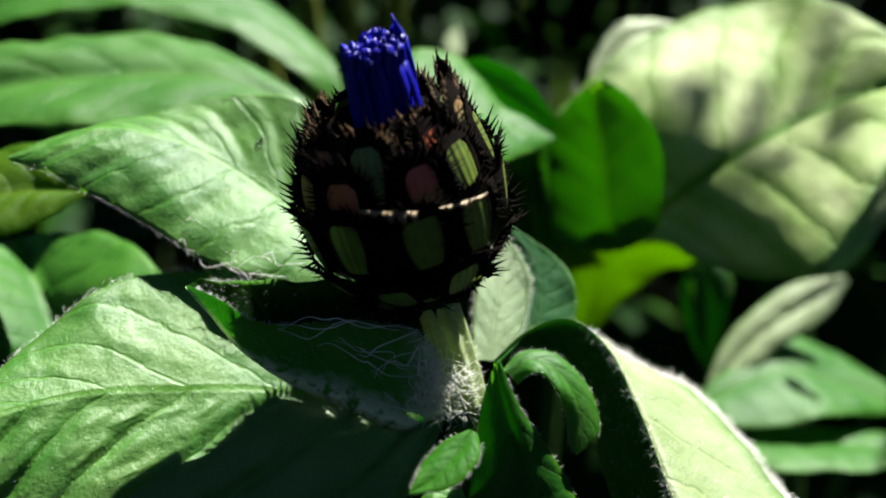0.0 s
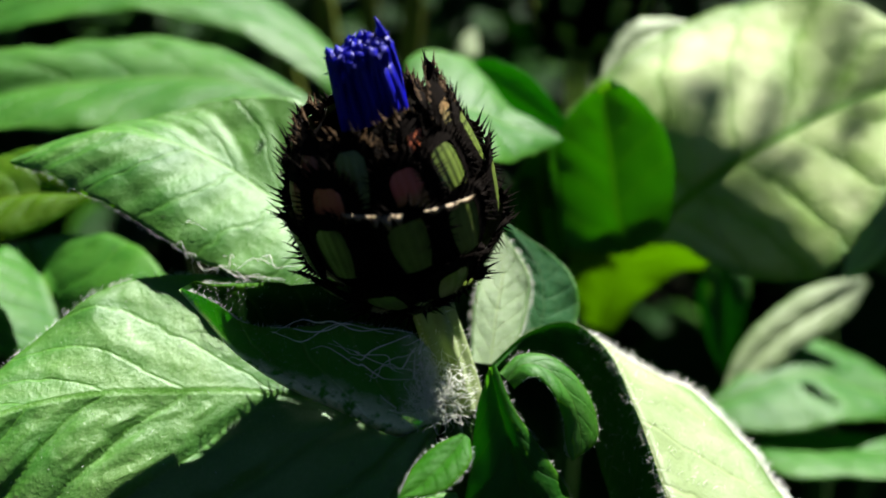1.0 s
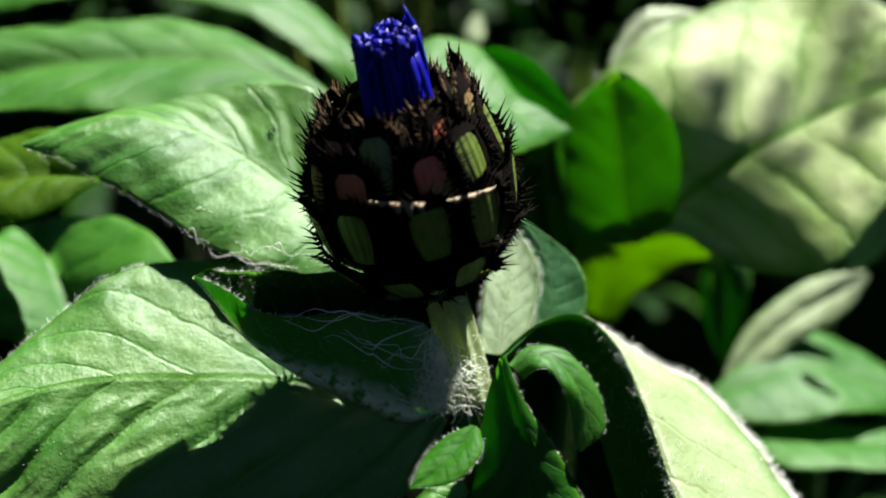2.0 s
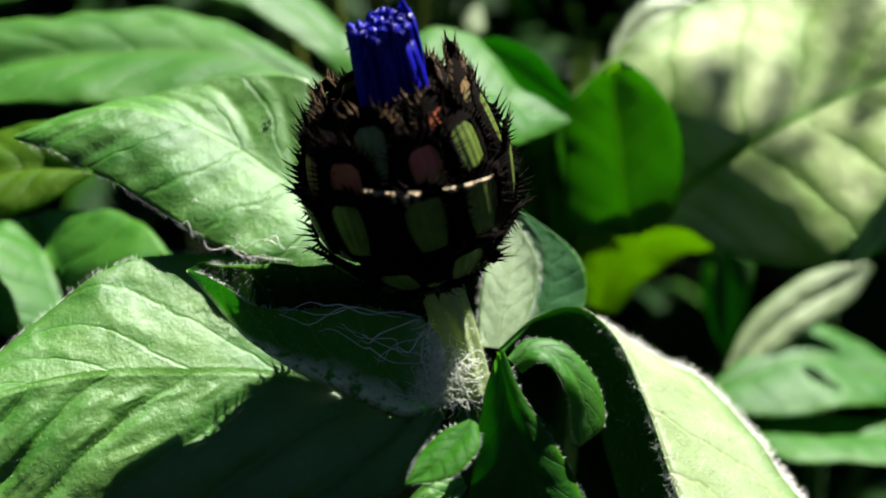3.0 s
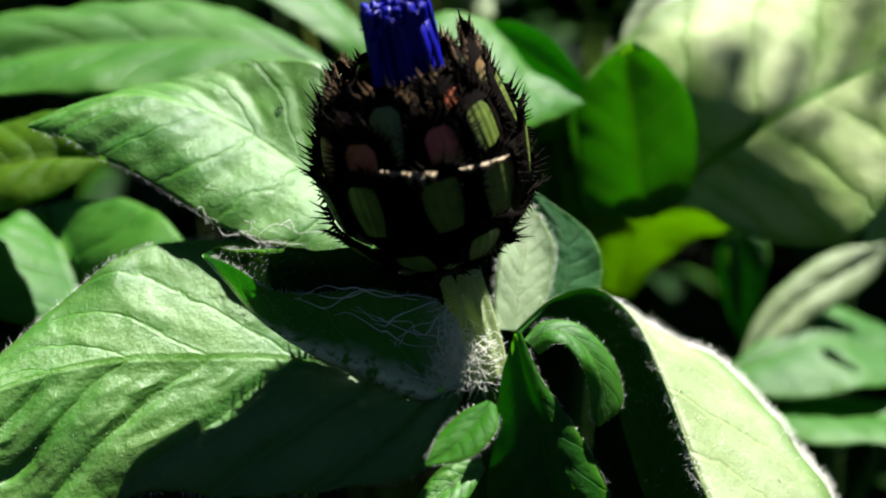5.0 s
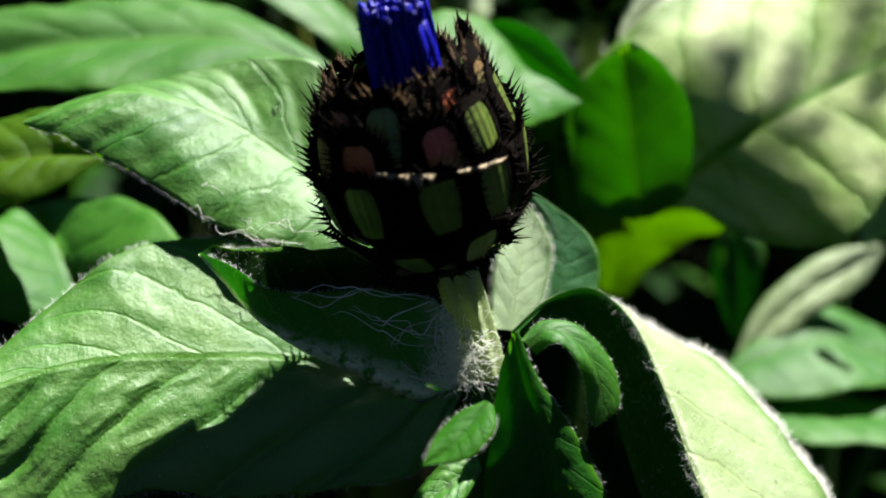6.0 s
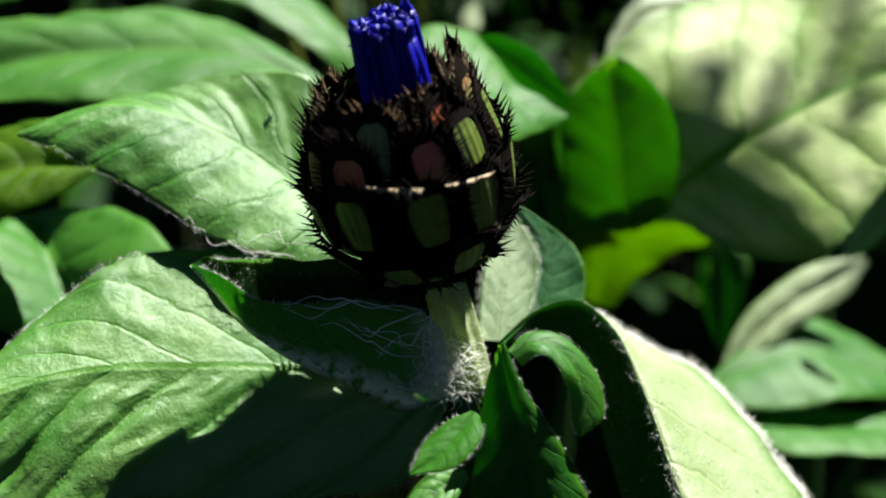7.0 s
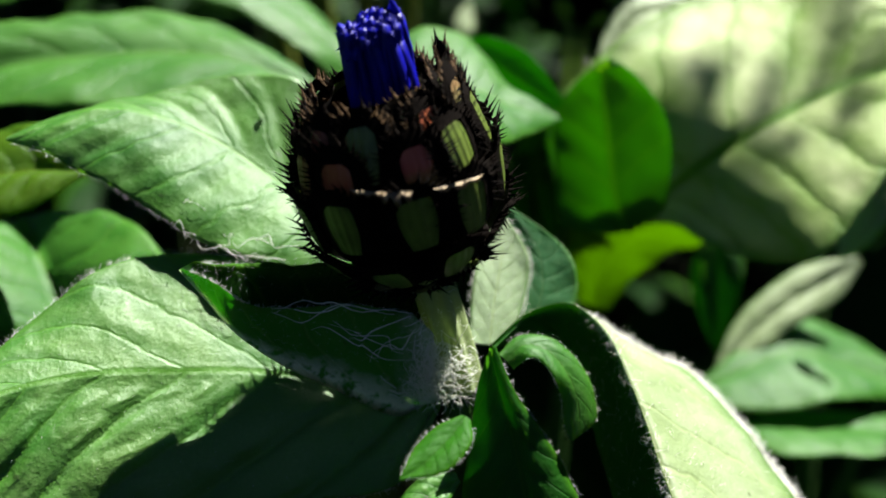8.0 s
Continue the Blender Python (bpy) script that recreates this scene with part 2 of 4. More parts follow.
def bract_material(name, base_low, base_high, tip, start):
    """Bract: a scale with fine lengthwise lines, coloured towards the tip."""
    m = Nodes(name)
    uv = m.node("UVMap").outputs[0]
    place = m.node("TexCoord").outputs["Object"]
    split = m.node("SeparateXYZ", Vector=uv)
    chance = m.node("ObjectInfo").outputs["Random"]
    lines = m.math("SINE", m.math("MULTIPLY", split.outputs[1], 52.0))
    base = m.mix(m.math("MULTIPLY_ADD", lines, 0.14, 0.4), rgb(*base_low), rgb(*base_high))
    base = m.mix(m.ramp(m.noise(place, 700.0), 0.45, 0.8), base, rgb(*(0.5 * v for v in base_low)))
    tint = m.math("MULTIPLY", m.ramp(m.math("ADD", split.outputs[0], m.math("MULTIPLY", m.noise(place, 900.0), 0.2)), start, start + 0.3), m.math("MULTIPLY_ADD", chance, 0.6, 0.4))
    m.put(m.bsdf.inputs["Base Color"], m.mix(tint, base, rgb(*tip)))
    m.bsdf.inputs["Roughness"].default_value = 0.45
    m.put(m.bsdf.inputs["Normal"], m.node("Bump", Height=lines, Strength=0.35, Distance=0.00005).outputs[0])
    return m.mat


BRACT = bract_material("bract_olive", (0.072, 0.115, 0.009), (0.12, 0.165, 0.024), (0.06, 0.035, 0.01), 0.80)
BRACT_ROSY = bract_material("bract_rosy", (0.14, 0.17, 0.018), (0.19, 0.21, 0.035), (0.50, 0.030, 0.032), 0.32)
BRACT_RED = bract_material("bract_reddish", (0.070, 0.085, 0.012), (0.11, 0.10, 0.022), (0.22, 0.025, 0.015), 0.25)
BRACT_TIP = bract_material("bract_straw_sunlit", (0.12, 0.15, 0.040), (0.18, 0.21, 0.075), (0.20, 0.06, 0.03), 0.5)

# ---- builders ----


def mesh_from(verts, faces, uvs=None):
    """Mesh from metres; uvs: one pair a vertex."""
    me = bpy.data.meshes.new("m")
    me.from_pydata([tuple(v) for v in verts], [], faces)
    me.update()
    if uvs is not None:
        layer = me.uv_layers.new(name="UVMap")
        for loop in me.loops:
            layer.data[loop.index].uv = uvs[loop.vertex_index]
    for p in me.polygons:
        p.use_smooth = True
    return me


def part(name, me, material, parent=None, label="", kind=""):
    me.materials.append(material)
    ob = new(name, me)
    ob.parent = parent
    return tagged(ob, label, kind=kind)


def thing(name, place, label, category, group=""):
    ob = new(name)
    ob.empty_display_size = 0.005
    ob.location = place
    return tagged(ob, label, category, group)


def glide(points, t):
    """Smooth curve through the points (Catmull-Rom), t from 0 to 1."""
    n = len(points) - 1
    x = min(max(t, 0.0), 1.0) * n
    i = min(int(x), n - 1)
    u = x - i
    b, c = points[i], points[i + 1]
    a = points[i - 1] if i > 0 else b * 2 - c
    d = points[i + 2] if i + 2 <= n else c * 2 - b
    return 0.5 * (2 * b + (c - a) * u + (2 * a - 5 * b + 4 * c - d) * u * u + (3 * b - a - 3 * c + d) * u ** 3)


class Blade:
    """The surface of a leaf: midrib and margins at a few stations from base to tip, in millimetres."""

    def __init__(self, stations, belly=0.5, quilt=0.25, veins=7.0, slant=1.5, wave=0.25, seed=1.0, crease=0.6, swell=1.0, sag=None):
        self.mid, self.left, self.right = ([Vector(s[k]) for s in stations] for k in range(3))
        self.belly, self.quilt, self.veins, self.slant, self.wave, self.seed, self.crease, self.swell, self.sag = belly, quilt, veins, slant, wave, seed, crease, swell, belly if sag is None else sag

    def frame_at(self, u):
        m, l, r = glide(self.mid, u), glide(self.left, u), glide(self.right, u)
        ahead = glide(self.mid, min(u + 0.02, 1)) - glide(self.mid, max(u - 0.02, 0))
        up = (l - r).cross(ahead)
        up = up.normalized() if up.length > 1e-9 else Vector((0, 0, 1))
        return m, l, r, up if up.z > -0.2 else -up

    def at(self, u, v):
        """v from -1 at the left margin over 0 at the midrib to 1 at the right margin."""
        m, l, r, up = self.frame_at(u)
        side = abs(v)
        p = m.lerp(l if v < 0 else r, side)
        reach = (p - m).length
        wide = min(((l if v < 0 else r) - m).length / 4.0, 1.0)
        s = u * self.veins - side * self.slant
        pillow = (1 - math.exp(-(math.cos(math.pi * s) / 0.4) ** 2)) * min(side * 2.5, 1.0) * (1 - 0.5 * side)
        crease = math.exp(-(reach / 0.45) ** 2)
        bend = 4 * side * (1 - side)
        ripple = noise.noise(p * 0.33 + Vector((self.seed, 0, 0))) * self.wave * side
        ripple += noise.noise(p * 1.1 + Vector((0, self.seed, 0))) * 0.035
        return p + up * ((self.sag if v < 0 else self.belly) * bend * wide + (self.quilt if v < 0 else self.quilt * self.swell) * (pillow - self.crease * crease) * wide + ripple * 2 * wide)


def leaf(parent, stations, material, label="", rows=56, cols=14, thick=0.22, inner=None, **shape):
    """A leaf blade of two skins with a rounded-off rim, margins slightly toothed."""
    blade = Blade(stations, **shape)
    rnd = random.Random(int(blade.seed * 97))
    origin = Vector(parent.location)
    verts, uvs, faces = [], [], []
    vs = [math.copysign(abs(k / cols) ** 0.9, k) for k in range(-cols, cols + 1)]
    tooth = [[1 + rnd.uniform(-0.012, 0.012) for _ in range(rows + 1)] for _ in (0, 1)]
    for skin in (1, -1):
        for i in range(rows + 1):
            u = i / rows
            up = blade.frame_at(u)[3]
            for v in vs:
                e = v * tooth[v > 0][i]
                rim = 0.25 + 0.75 * (1 - abs(v) ** 6)
                p = blade.at(u, max(-1.0, min(1.0, e))) + up * (skin * thick * 0.5 * rim)
                if abs(v) < 0.12 and skin < 0:
                    p -= up * 0.25 * (1 - abs(v) / 0.12) * (1 - 0.8 * u)
                verts.append(p * MM - origin)
                uvs.append((u, 0.5 + 0.5 * v))
    w, half = len(vs), len(vs) * (rows + 1)
    m, l, r, up = blade.frame_at(0.5)
    turned = (r - l).cross(glide(blade.mid, 0.55) - glide(blade.mid, 0.45)).dot(up) < 0
    for i in range(rows):
        for j in range(w - 1):
            a = i * w + j
            faces.append((a, a + 1, a + w + 1, a + w))
            faces.append((half + a, half + a + w, half + a + w + 1, half + a + 1))
        for j in (0, w - 1):
            a = i * w + j
            quad = (a, a + w, half + a + w, half + a)
            faces.append(quad if j == 0 else quad[::-1])
    if turned:
        faces = [f[::-1] for f in faces]
    ob = part("leaf", mesh_from(verts, faces, uvs), material, parent, label)
    # inner: darker material for the left half, shade put into its colour
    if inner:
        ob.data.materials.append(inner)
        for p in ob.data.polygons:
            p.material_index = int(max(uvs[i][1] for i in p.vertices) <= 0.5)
    return ob, blade


def needle(verts, faces, base, tip, radius, sides=3):
    """A tapering three-sided bristle."""
    way = (tip - base).normalized()
    x = way.orthogonal().normalized()
    y = way.cross(x)
    n = len(verts)
    for k in range(sides):
        a = 2 * math.pi * k / sides
        verts.append(base + (x * math.cos(a) + y * math.sin(a)) * radius)
    verts.append(tip)
    for k in range(sides):
        faces.append((n + k, n + (k + 1) % sides, n + sides))


def margin_hairs(leaf_ob, blade, count, reach, sides=(-1, 1), u0=0.08, u1=0.97, radius=0.022, cover=0, seed=3, label="fine white hairs"):
    """Fine hairs along the margins, and some on the blade."""
    rnd = random.Random(seed)
    origin = Vector(leaf_ob.parent.location)
    verts, faces = [], []
    for k in range(count + cover):
        u = rnd.uniform(u0, u1)
        v = rnd.choice(sides) if k < count else rnd.uniform(-0.95, 0.95)
        m, l, r, up = blade.frame_at(u)
        p = blade.at(u, v)
        out = (p - m).normalized() if k < count and (p - m).length > 1e-6 else up
        jitter = Vector([rnd.gauss(0, 0.5) for _ in range(3)])
        way = (out + up * 0.3 + jitter).normalized()
        long = reach * rnd.uniform(0.4, 1.2) * (1.0 if k < count else 0.6)
        knee = p + way * long * 0.6
        end = knee + (way + Vector([rnd.gauss(0, 0.5) for _ in range(3)])).normalized() * long * 0.5
        needle(verts, faces, p * MM - origin, knee * MM - origin, radius * MM)
        needle(verts, faces, p.lerp(knee, 0.8) * MM - origin, end * MM - origin, radius * 0.7 * MM)
    return part("hairs", mesh_from(verts, faces), WOOL, leaf_ob, label, kind="stuff")


def wool_strands(leaf_ob, blade, strands, seed, radius=0.045):
    """Long loose cobwebby fibres lying over a leaf: pairs of (u, v) ends."""
    rnd = random.Random(seed)
    origin = Vector(leaf_ob.parent.location)
    verts, faces = [], []
    for (u0, v0), (u1, v1) in strands:
        for k in range(3):
            du, dv = rnd.gauss(0, 0.04), rnd.gauss(0, 0.12)
            pts = []
            for q in range(7):
                t = q / 6
                u, v = u0 + (u1 - u0) * t + du, v0 + (v1 - v0) * t + dv
                p = blade.at(max(0.0, min(1.0, u)), max(-1.0, min(1.0, v)))
                n = (blade.at(min(u + 0.02, 1.0), v) - p).cross(blade.at(u, v - 0.05) - p)
                n = n.normalized() if n.y < 0 else -n.normalized()
                pts.append(p + n * (0.2 + 0.3 * math.sin(math.pi * t)) + Vector([rnd.gauss(0, 0.3) for _ in range(3)]))
            n0 = len(verts)
            more, quads = tube(pts, [radius * 0.4, radius * rnd.uniform(0.7, 1.3), radius * 0.3], sides=4, steps=16)
            verts += [w * MM - origin for w in more]
            faces += [tuple(n0 + i for i in f) for f in quads]
    return part("wool", mesh_from(verts, faces), WOOL, leaf_ob, "cobwebby white wool strands", kind="stuff")


def tube(points, radii, sides=12, steps=30, ribs=0, rib=0.0):
    """A tapering round stem through the points, in millimetres, with lengthwise ribs."""
    pts = [Vector(p) for p in points]
    verts, faces = [], []
    for i in range(steps + 1):
        t = i / steps
        c = glide(pts, t)
        way = (glide(pts, min(t + 0.02, 1)) - glide(pts, max(t - 0.02, 0))).normalized()
        x = way.cross(Vector((0, 1, 0.1))).normalized()
        y = way.cross(x)
        k = t * (len(radii) - 1)
        j = min(int(k), len(radii) - 2)
        r = radii[j] + (radii[j + 1] - radii[j]) * (k - j)
        for s in range(sides):
            a = 2 * math.pi * s / sides
            rr = r * (1 + rib * math.cos(ribs * a))
            verts.append(c + (x * math.cos(a) + y * math.sin(a)) * rr)
    for i in range(steps):
        for s in range(sides):
            a, b = i * sides + s, i * sides + (s + 1) % sides
            faces.append((a, b, b + sides, a + sides))
    faces.append(tuple(range(sides))[::-1])
    faces.append(tuple(range(steps * sides, (steps + 1) * sides)))
    return verts, faces


def place_tube(name, points, radii, material, parent, label="", **kw):
    verts, faces = tube(points, radii, **kw)
    origin = Vector(parent.location) if parent else Vector()
    return part(name, mesh_from([v * MM - origin for v in verts], faces), material, parent, label)


def arch_stations(base, turn, long, wide, rise, droop):
    """Stations of a leaf that leaves a stem at base, rises and droops."""
    out = []
    way = Vector((math.cos(turn), math.sin(turn), 0))
    side = Vector((-way.y, way.x, 0))
    for k in range(6):
        t = k / 5
        m = base + way * long * t + Vector((0, 0, rise * long * t - droop * long * t * t))
        w = wide * math.sin(math.pi * min(0.04 + t * 0.96, 1.0)) ** 0.8 + 0.1
        lift = Vector((0, 0, 0.35 * w))
        out.append((m, m + side * w + lift, m - side * w + lift))
    return out


# ---- ground ----
ground_me = bpy.data.meshes.new("ground")
bm = bmesh.new()
bmesh.ops.create_grid(bm, x_segments=120, y_segments=120, size=1.0)
for v in bm.verts:
    far = max(abs(v.co.x), abs(v.co.y))
    v.co *= 0.8 + 60 * far ** 8
    v.co.z = noise.noise(Vector((v.co.x * 14, v.co.y * 14, 0))) * 0.012 + noise.noise(v.co * 45) * 0.005
bm.to_mesh(ground_me)
bm.free()
ground_me.materials.append(SOIL)
tagged(new("ground", ground_me), "garden soil with shade put into its dark colour", "ground", kind="structure")

# ---- the budding plant ----
plant = thing("cornflower_plant", (4.41 * MM, -3.03 * MM, 0.0), "leafy mountain cornflower plant with woolly green leaves in the soil", "plant")
BASE = Vector((4.41, -3.03, 284.71))
place_tube("stem", [(BASE.x + 14, BASE.y + 22, -5), (BASE.x + 8, BASE.y + 14, 120), (BASE.x + 2, BASE.y + 4, 240), BASE], [2.6, 2.4, 2.0, 1.3], STEM, plant, "pale ribbed green stem", ribs=6, rib=0.07)

front_left, blade = leaf(plant, [
        ((2.9, -2.2, 283.1), (2.9, -1.6, 283.2), (2.9, -2.9, 282.8)),
        ((-4.1, -0.5, 283.1), (-5.7, 5.6, 289.2), (-0.1, -6.7, 278.9)),
        ((-10.8, -1.4, 285.0), (-13.2, 6.3, 290.5), (-6.8, -8.2, 278.2)),
        ((-16.6, -3.2, 286.4), (-18.3, 4.7, 291.9), (-13.3, -9.4, 278.4)),
        ((-21.3, -4.8, 287.4), (-22.7, 2.5, 291.9), (-18.6, -10.5, 280.2)),
        ((-25.2, -6.5, 287.8), (-26.6, -1.3, 290.1), (-23.4, -12.7, 280.5)),
        ((-28.1, -8.2, 287.8), (-29.2, -4.9, 288.7), (-28.1, -13.8, 280.5)),
        ((-32.6, -11.7, 287.5), (-32.6, -11.7, 287.7), (-32.6, -11.9, 287.2)),
    ], LEAF_FRONT, "broad felted green leaf with raised veins", rows=130, cols=30, belly=0.05, quilt=0.08, veins=6.0, slant=2.4, seed=2.0, swell=9.0, crease=-0.1)
margin_hairs(front_left, blade, 620, 0.55, cover=500, radius=0.012, seed=5)
left_mid, blade = leaf(plant, [
        ((-4.3, 6.2, 290.1), (-4.4, 7.6, 290.4), (-4.3, 4.9, 289.8)),
        ((-8.2, 9.4, 293.7), (-6.5, 14.1, 298.2), (-6.4, 3.8, 290.8)),
        ((-12.3, 11.0, 296.5), (-9.2, 16.9, 301.8), (-11.1, 3.6, 291.5)),
        ((-16.0, 12.1, 298.5), (-15.4, 17.4, 302.0), (-16.7, 4.4, 293.7)),
        ((-19.9, 12.0, 300.3), (-20.5, 15.4, 301.3), (-21.2, 6.2, 295.9)),
        ((-24.1, 11.4, 301.2), (-24.4, 13.6, 301.0), (-25.2, 7.2, 297.6)),
        ((-27.9, 9.9, 300.5), (-28.1, 11.0, 300.5), (-28.4, 7.9, 299.0)),
        ((-30.8, 8.4, 299.8), (-30.8, 8.5, 299.9), (-30.8, 8.4, 299.7)),
    ], LEAF, "green leaf folded along its midrib", rows=80, cols=20, belly=0.45, sag=-0.35, quilt=0.32, veins=8.0, seed=7.0, crease=-0.3)
margin_hairs(left_mid, blade, 200, 0.5, sides=(1,), radius=0.016, seed=6)
wool_strands(left_mid, blade, [((0.26, 0.98), (0.36, 1.0)), ((0.33, 1.0), (0.24, 0.9)), ((0.42, 1.0), (0.47, 0.97))], 31, radius=0.03)
# Far half uses LEAF_SHADE, so the shade inside is painted.
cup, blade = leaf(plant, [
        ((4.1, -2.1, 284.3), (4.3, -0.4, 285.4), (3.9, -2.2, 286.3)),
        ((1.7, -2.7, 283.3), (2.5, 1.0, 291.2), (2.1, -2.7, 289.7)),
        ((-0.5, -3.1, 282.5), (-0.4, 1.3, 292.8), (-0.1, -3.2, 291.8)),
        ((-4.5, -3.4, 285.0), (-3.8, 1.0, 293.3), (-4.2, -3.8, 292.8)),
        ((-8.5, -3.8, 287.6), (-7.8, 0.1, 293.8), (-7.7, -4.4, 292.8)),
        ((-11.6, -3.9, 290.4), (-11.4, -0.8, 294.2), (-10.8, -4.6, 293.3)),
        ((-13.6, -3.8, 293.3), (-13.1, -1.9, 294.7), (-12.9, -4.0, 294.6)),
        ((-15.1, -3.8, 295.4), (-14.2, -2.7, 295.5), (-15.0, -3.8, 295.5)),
    ], LEAF_CUP, inner=LEAF_SHADE, label="boat-shaped leaf under the bud, shade painted inside, woolly below", rows=64, cols=16, belly=-0.9, quilt=0.1, veins=7.0, seed=11.0)
margin_hairs(cup, blade, 260, 0.35, sides=(1, 1, -1), cover=2600, radius=0.017, seed=7)
webs = [((0.26, 0.92), (0.6, 0.98)), ((0.24, 0.66), (0.46, 0.8)), ((0.2, 0.95), (0.34, 0.6))]
webs += [((0.03 + 0.012 * k, 0.25 + 0.07 * (k * 5 % 9)), (0.14 + 0.010 * k, 0.95 - 0.08 * (k * 7 % 8))) for k in range(12)]
wool_strands(cup, blade, webs, 21, radius=0.052)
tangle = random.Random(77)
verts, faces = [], []
for k in range(420):
    t = tangle.random()
    p = Vector((1.0 + 3.2 * t + tangle.gauss(0, 0.5), -4.6 + 0.5 * t + tangle.gauss(0, 0.35), 285.2 + 4.5 * tangle.random() ** 1.4))
    way = Vector([tangle.gauss(0, 1) for _ in range(3)]).normalized()
    run = [p]
    for _ in range(3):
        way = (way + Vector([tangle.gauss(0, 0.6) for _ in range(3)])).normalized()
        run.append(run[-1] + way * tangle.uniform(0.25, 0.75))
    more, quads = tube(run, [0.012, 0.026, 0.010], sides=3, steps=6)
    first = len(verts)
    verts += [w * MM - Vector(plant.location) for w in more]
    faces += [tuple(first + i for i in f) for f in quads]
part("wool", mesh_from(verts, faces), WOOL, cup, "tangle of white wool where leaf and stem meet", kind="stuff")
# Left half takes LEAF_DARK: the fold's shade is put into the colour.
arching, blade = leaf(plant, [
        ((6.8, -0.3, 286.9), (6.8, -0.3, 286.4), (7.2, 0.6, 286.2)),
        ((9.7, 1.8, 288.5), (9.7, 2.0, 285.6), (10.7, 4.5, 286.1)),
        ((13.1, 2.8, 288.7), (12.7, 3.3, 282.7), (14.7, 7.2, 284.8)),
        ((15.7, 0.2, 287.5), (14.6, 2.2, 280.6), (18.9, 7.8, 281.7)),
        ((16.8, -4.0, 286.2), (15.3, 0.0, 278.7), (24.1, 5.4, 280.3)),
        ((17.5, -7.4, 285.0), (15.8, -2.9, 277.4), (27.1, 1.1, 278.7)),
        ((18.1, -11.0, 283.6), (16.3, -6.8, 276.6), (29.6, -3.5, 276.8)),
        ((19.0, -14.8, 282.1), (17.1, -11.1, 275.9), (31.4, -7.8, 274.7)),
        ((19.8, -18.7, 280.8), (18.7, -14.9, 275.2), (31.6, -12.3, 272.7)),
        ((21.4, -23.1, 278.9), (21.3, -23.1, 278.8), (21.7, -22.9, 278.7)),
    ], LEAF_PALE, "arching leaf folded along its midrib, pale woolly back, shade painted on the left half", inner=LEAF_DARK, rows=84, cols=16, belly=0.12, quilt=0.12, veins=10.0, seed=13.0)
margin_hairs(arching, blade, 3600, 0.85, sides=(1, 1, 1, 1, 0), cover=900, u0=0.25, radius=0.024, seed=8)
curl, blade = leaf(plant, [
        ((7.6, -3.2, 287.6), (7.1, -3.0, 288.0), (8.2, -3.6, 287.0)),
        ((9.0, -2.7, 288.5), (8.6, -1.6, 288.6), (9.2, -4.0, 288.3)),
        ((10.6, -2.9, 288.2), (11.0, -1.6, 288.5), (10.1, -4.1, 288.1)),
        ((12.0, -3.7, 286.9), (13.0, -2.4, 287.1), (11.1, -4.8, 287.0)),
        ((12.8, -4.6, 285.2), (14.2, -3.5, 285.1), (11.8, -4.7, 284.9)),
        ((13.0, -5.5, 283.6), (14.4, -4.6, 283.1), (12.0, -5.6, 283.3)),
        ((12.6, -6.1, 282.5), (12.7, -6.0, 282.6), (12.4, -6.1, 282.5)),
    ], LEAF_FAR, "small curled young leaf", rows=48, cols=8, belly=0.3, quilt=0.08, wave=0.15, seed=17.0)
margin_hairs(curl, blade, 130, 0.35, radius=0.014, seed=9)
hanging, blade = leaf(plant, [
        ((6.3, -4.9, 289.7), (6.0, -5.0, 289.1), (6.7, -4.6, 289.8)),
        ((7.0, -5.5, 287.0), (5.4, -5.5, 286.4), (8.1, -5.4, 286.6)),
        ((8.0, -6.5, 283.5), (5.0, -6.4, 282.6), (10.1, -6.1, 283.6)),
        ((8.9, -7.9, 279.9), (4.5, -7.7, 278.9), (12.2, -7.0, 280.2)),
        ((9.7, -9.4, 275.9), (5.0, -9.3, 275.1), (13.8, -8.7, 275.7)),
        ((10.4, -11.2, 271.4), (10.2, -11.2, 271.4), (10.6, -11.2, 271.4)),
    ], LEAF_DARK, "dark green leaf hanging down in shade", rows=48, cols=12, belly=0.5, quilt=0.2, seed=19.0)
margin_hairs(hanging, blade, 150, 0.35, sides=(1,), radius=0.014, seed=10)
small_lit, blade = leaf(plant, [
        ((4.4, -10.7, 288.4), (4.1, -10.7, 288.5), (4.8, -10.9, 288.1)),
        ((3.5, -12.1, 287.9), (2.4, -11.5, 288.1), (4.8, -12.7, 287.9)),
        ((2.3, -13.5, 287.5), (1.1, -12.8, 287.6), (3.7, -14.2, 287.3)),
        ((1.3, -14.3, 287.0), (0.6, -14.1, 287.3), (2.3, -14.9, 287.0)),
        ((0.2, -15.0, 286.8), (0.2, -14.9, 286.9), (0.3, -15.0, 286.8)),
    ], LEAF_LOBE, "small sunlit leaf with toothed edge", rows=36, cols=10, belly=0.3, quilt=0.15, seed=23.0)
margin_hairs(small_lit, blade, 160, 0.3, radius=0.014, seed=11)
leaf(plant, [
        ((4.1, -8.4, 280.9), (3.9, -8.2, 281.3), (4.3, -8.6, 280.6)),
        ((2.1, -9.8, 280.4), (1.5, -8.4, 281.0), (2.9, -11.1, 280.1)),
        ((0.3, -11.3, 279.8), (-0.5, -10.2, 279.7), (0.9, -12.5, 279.7)),
        ((-1.8, -13.1, 278.6), (-1.8, -13.0, 278.7), (-1.7, -13.1, 278.6)),
    ], LEAF, "small green leaf below", rows=32, cols=8, seed=29.0)
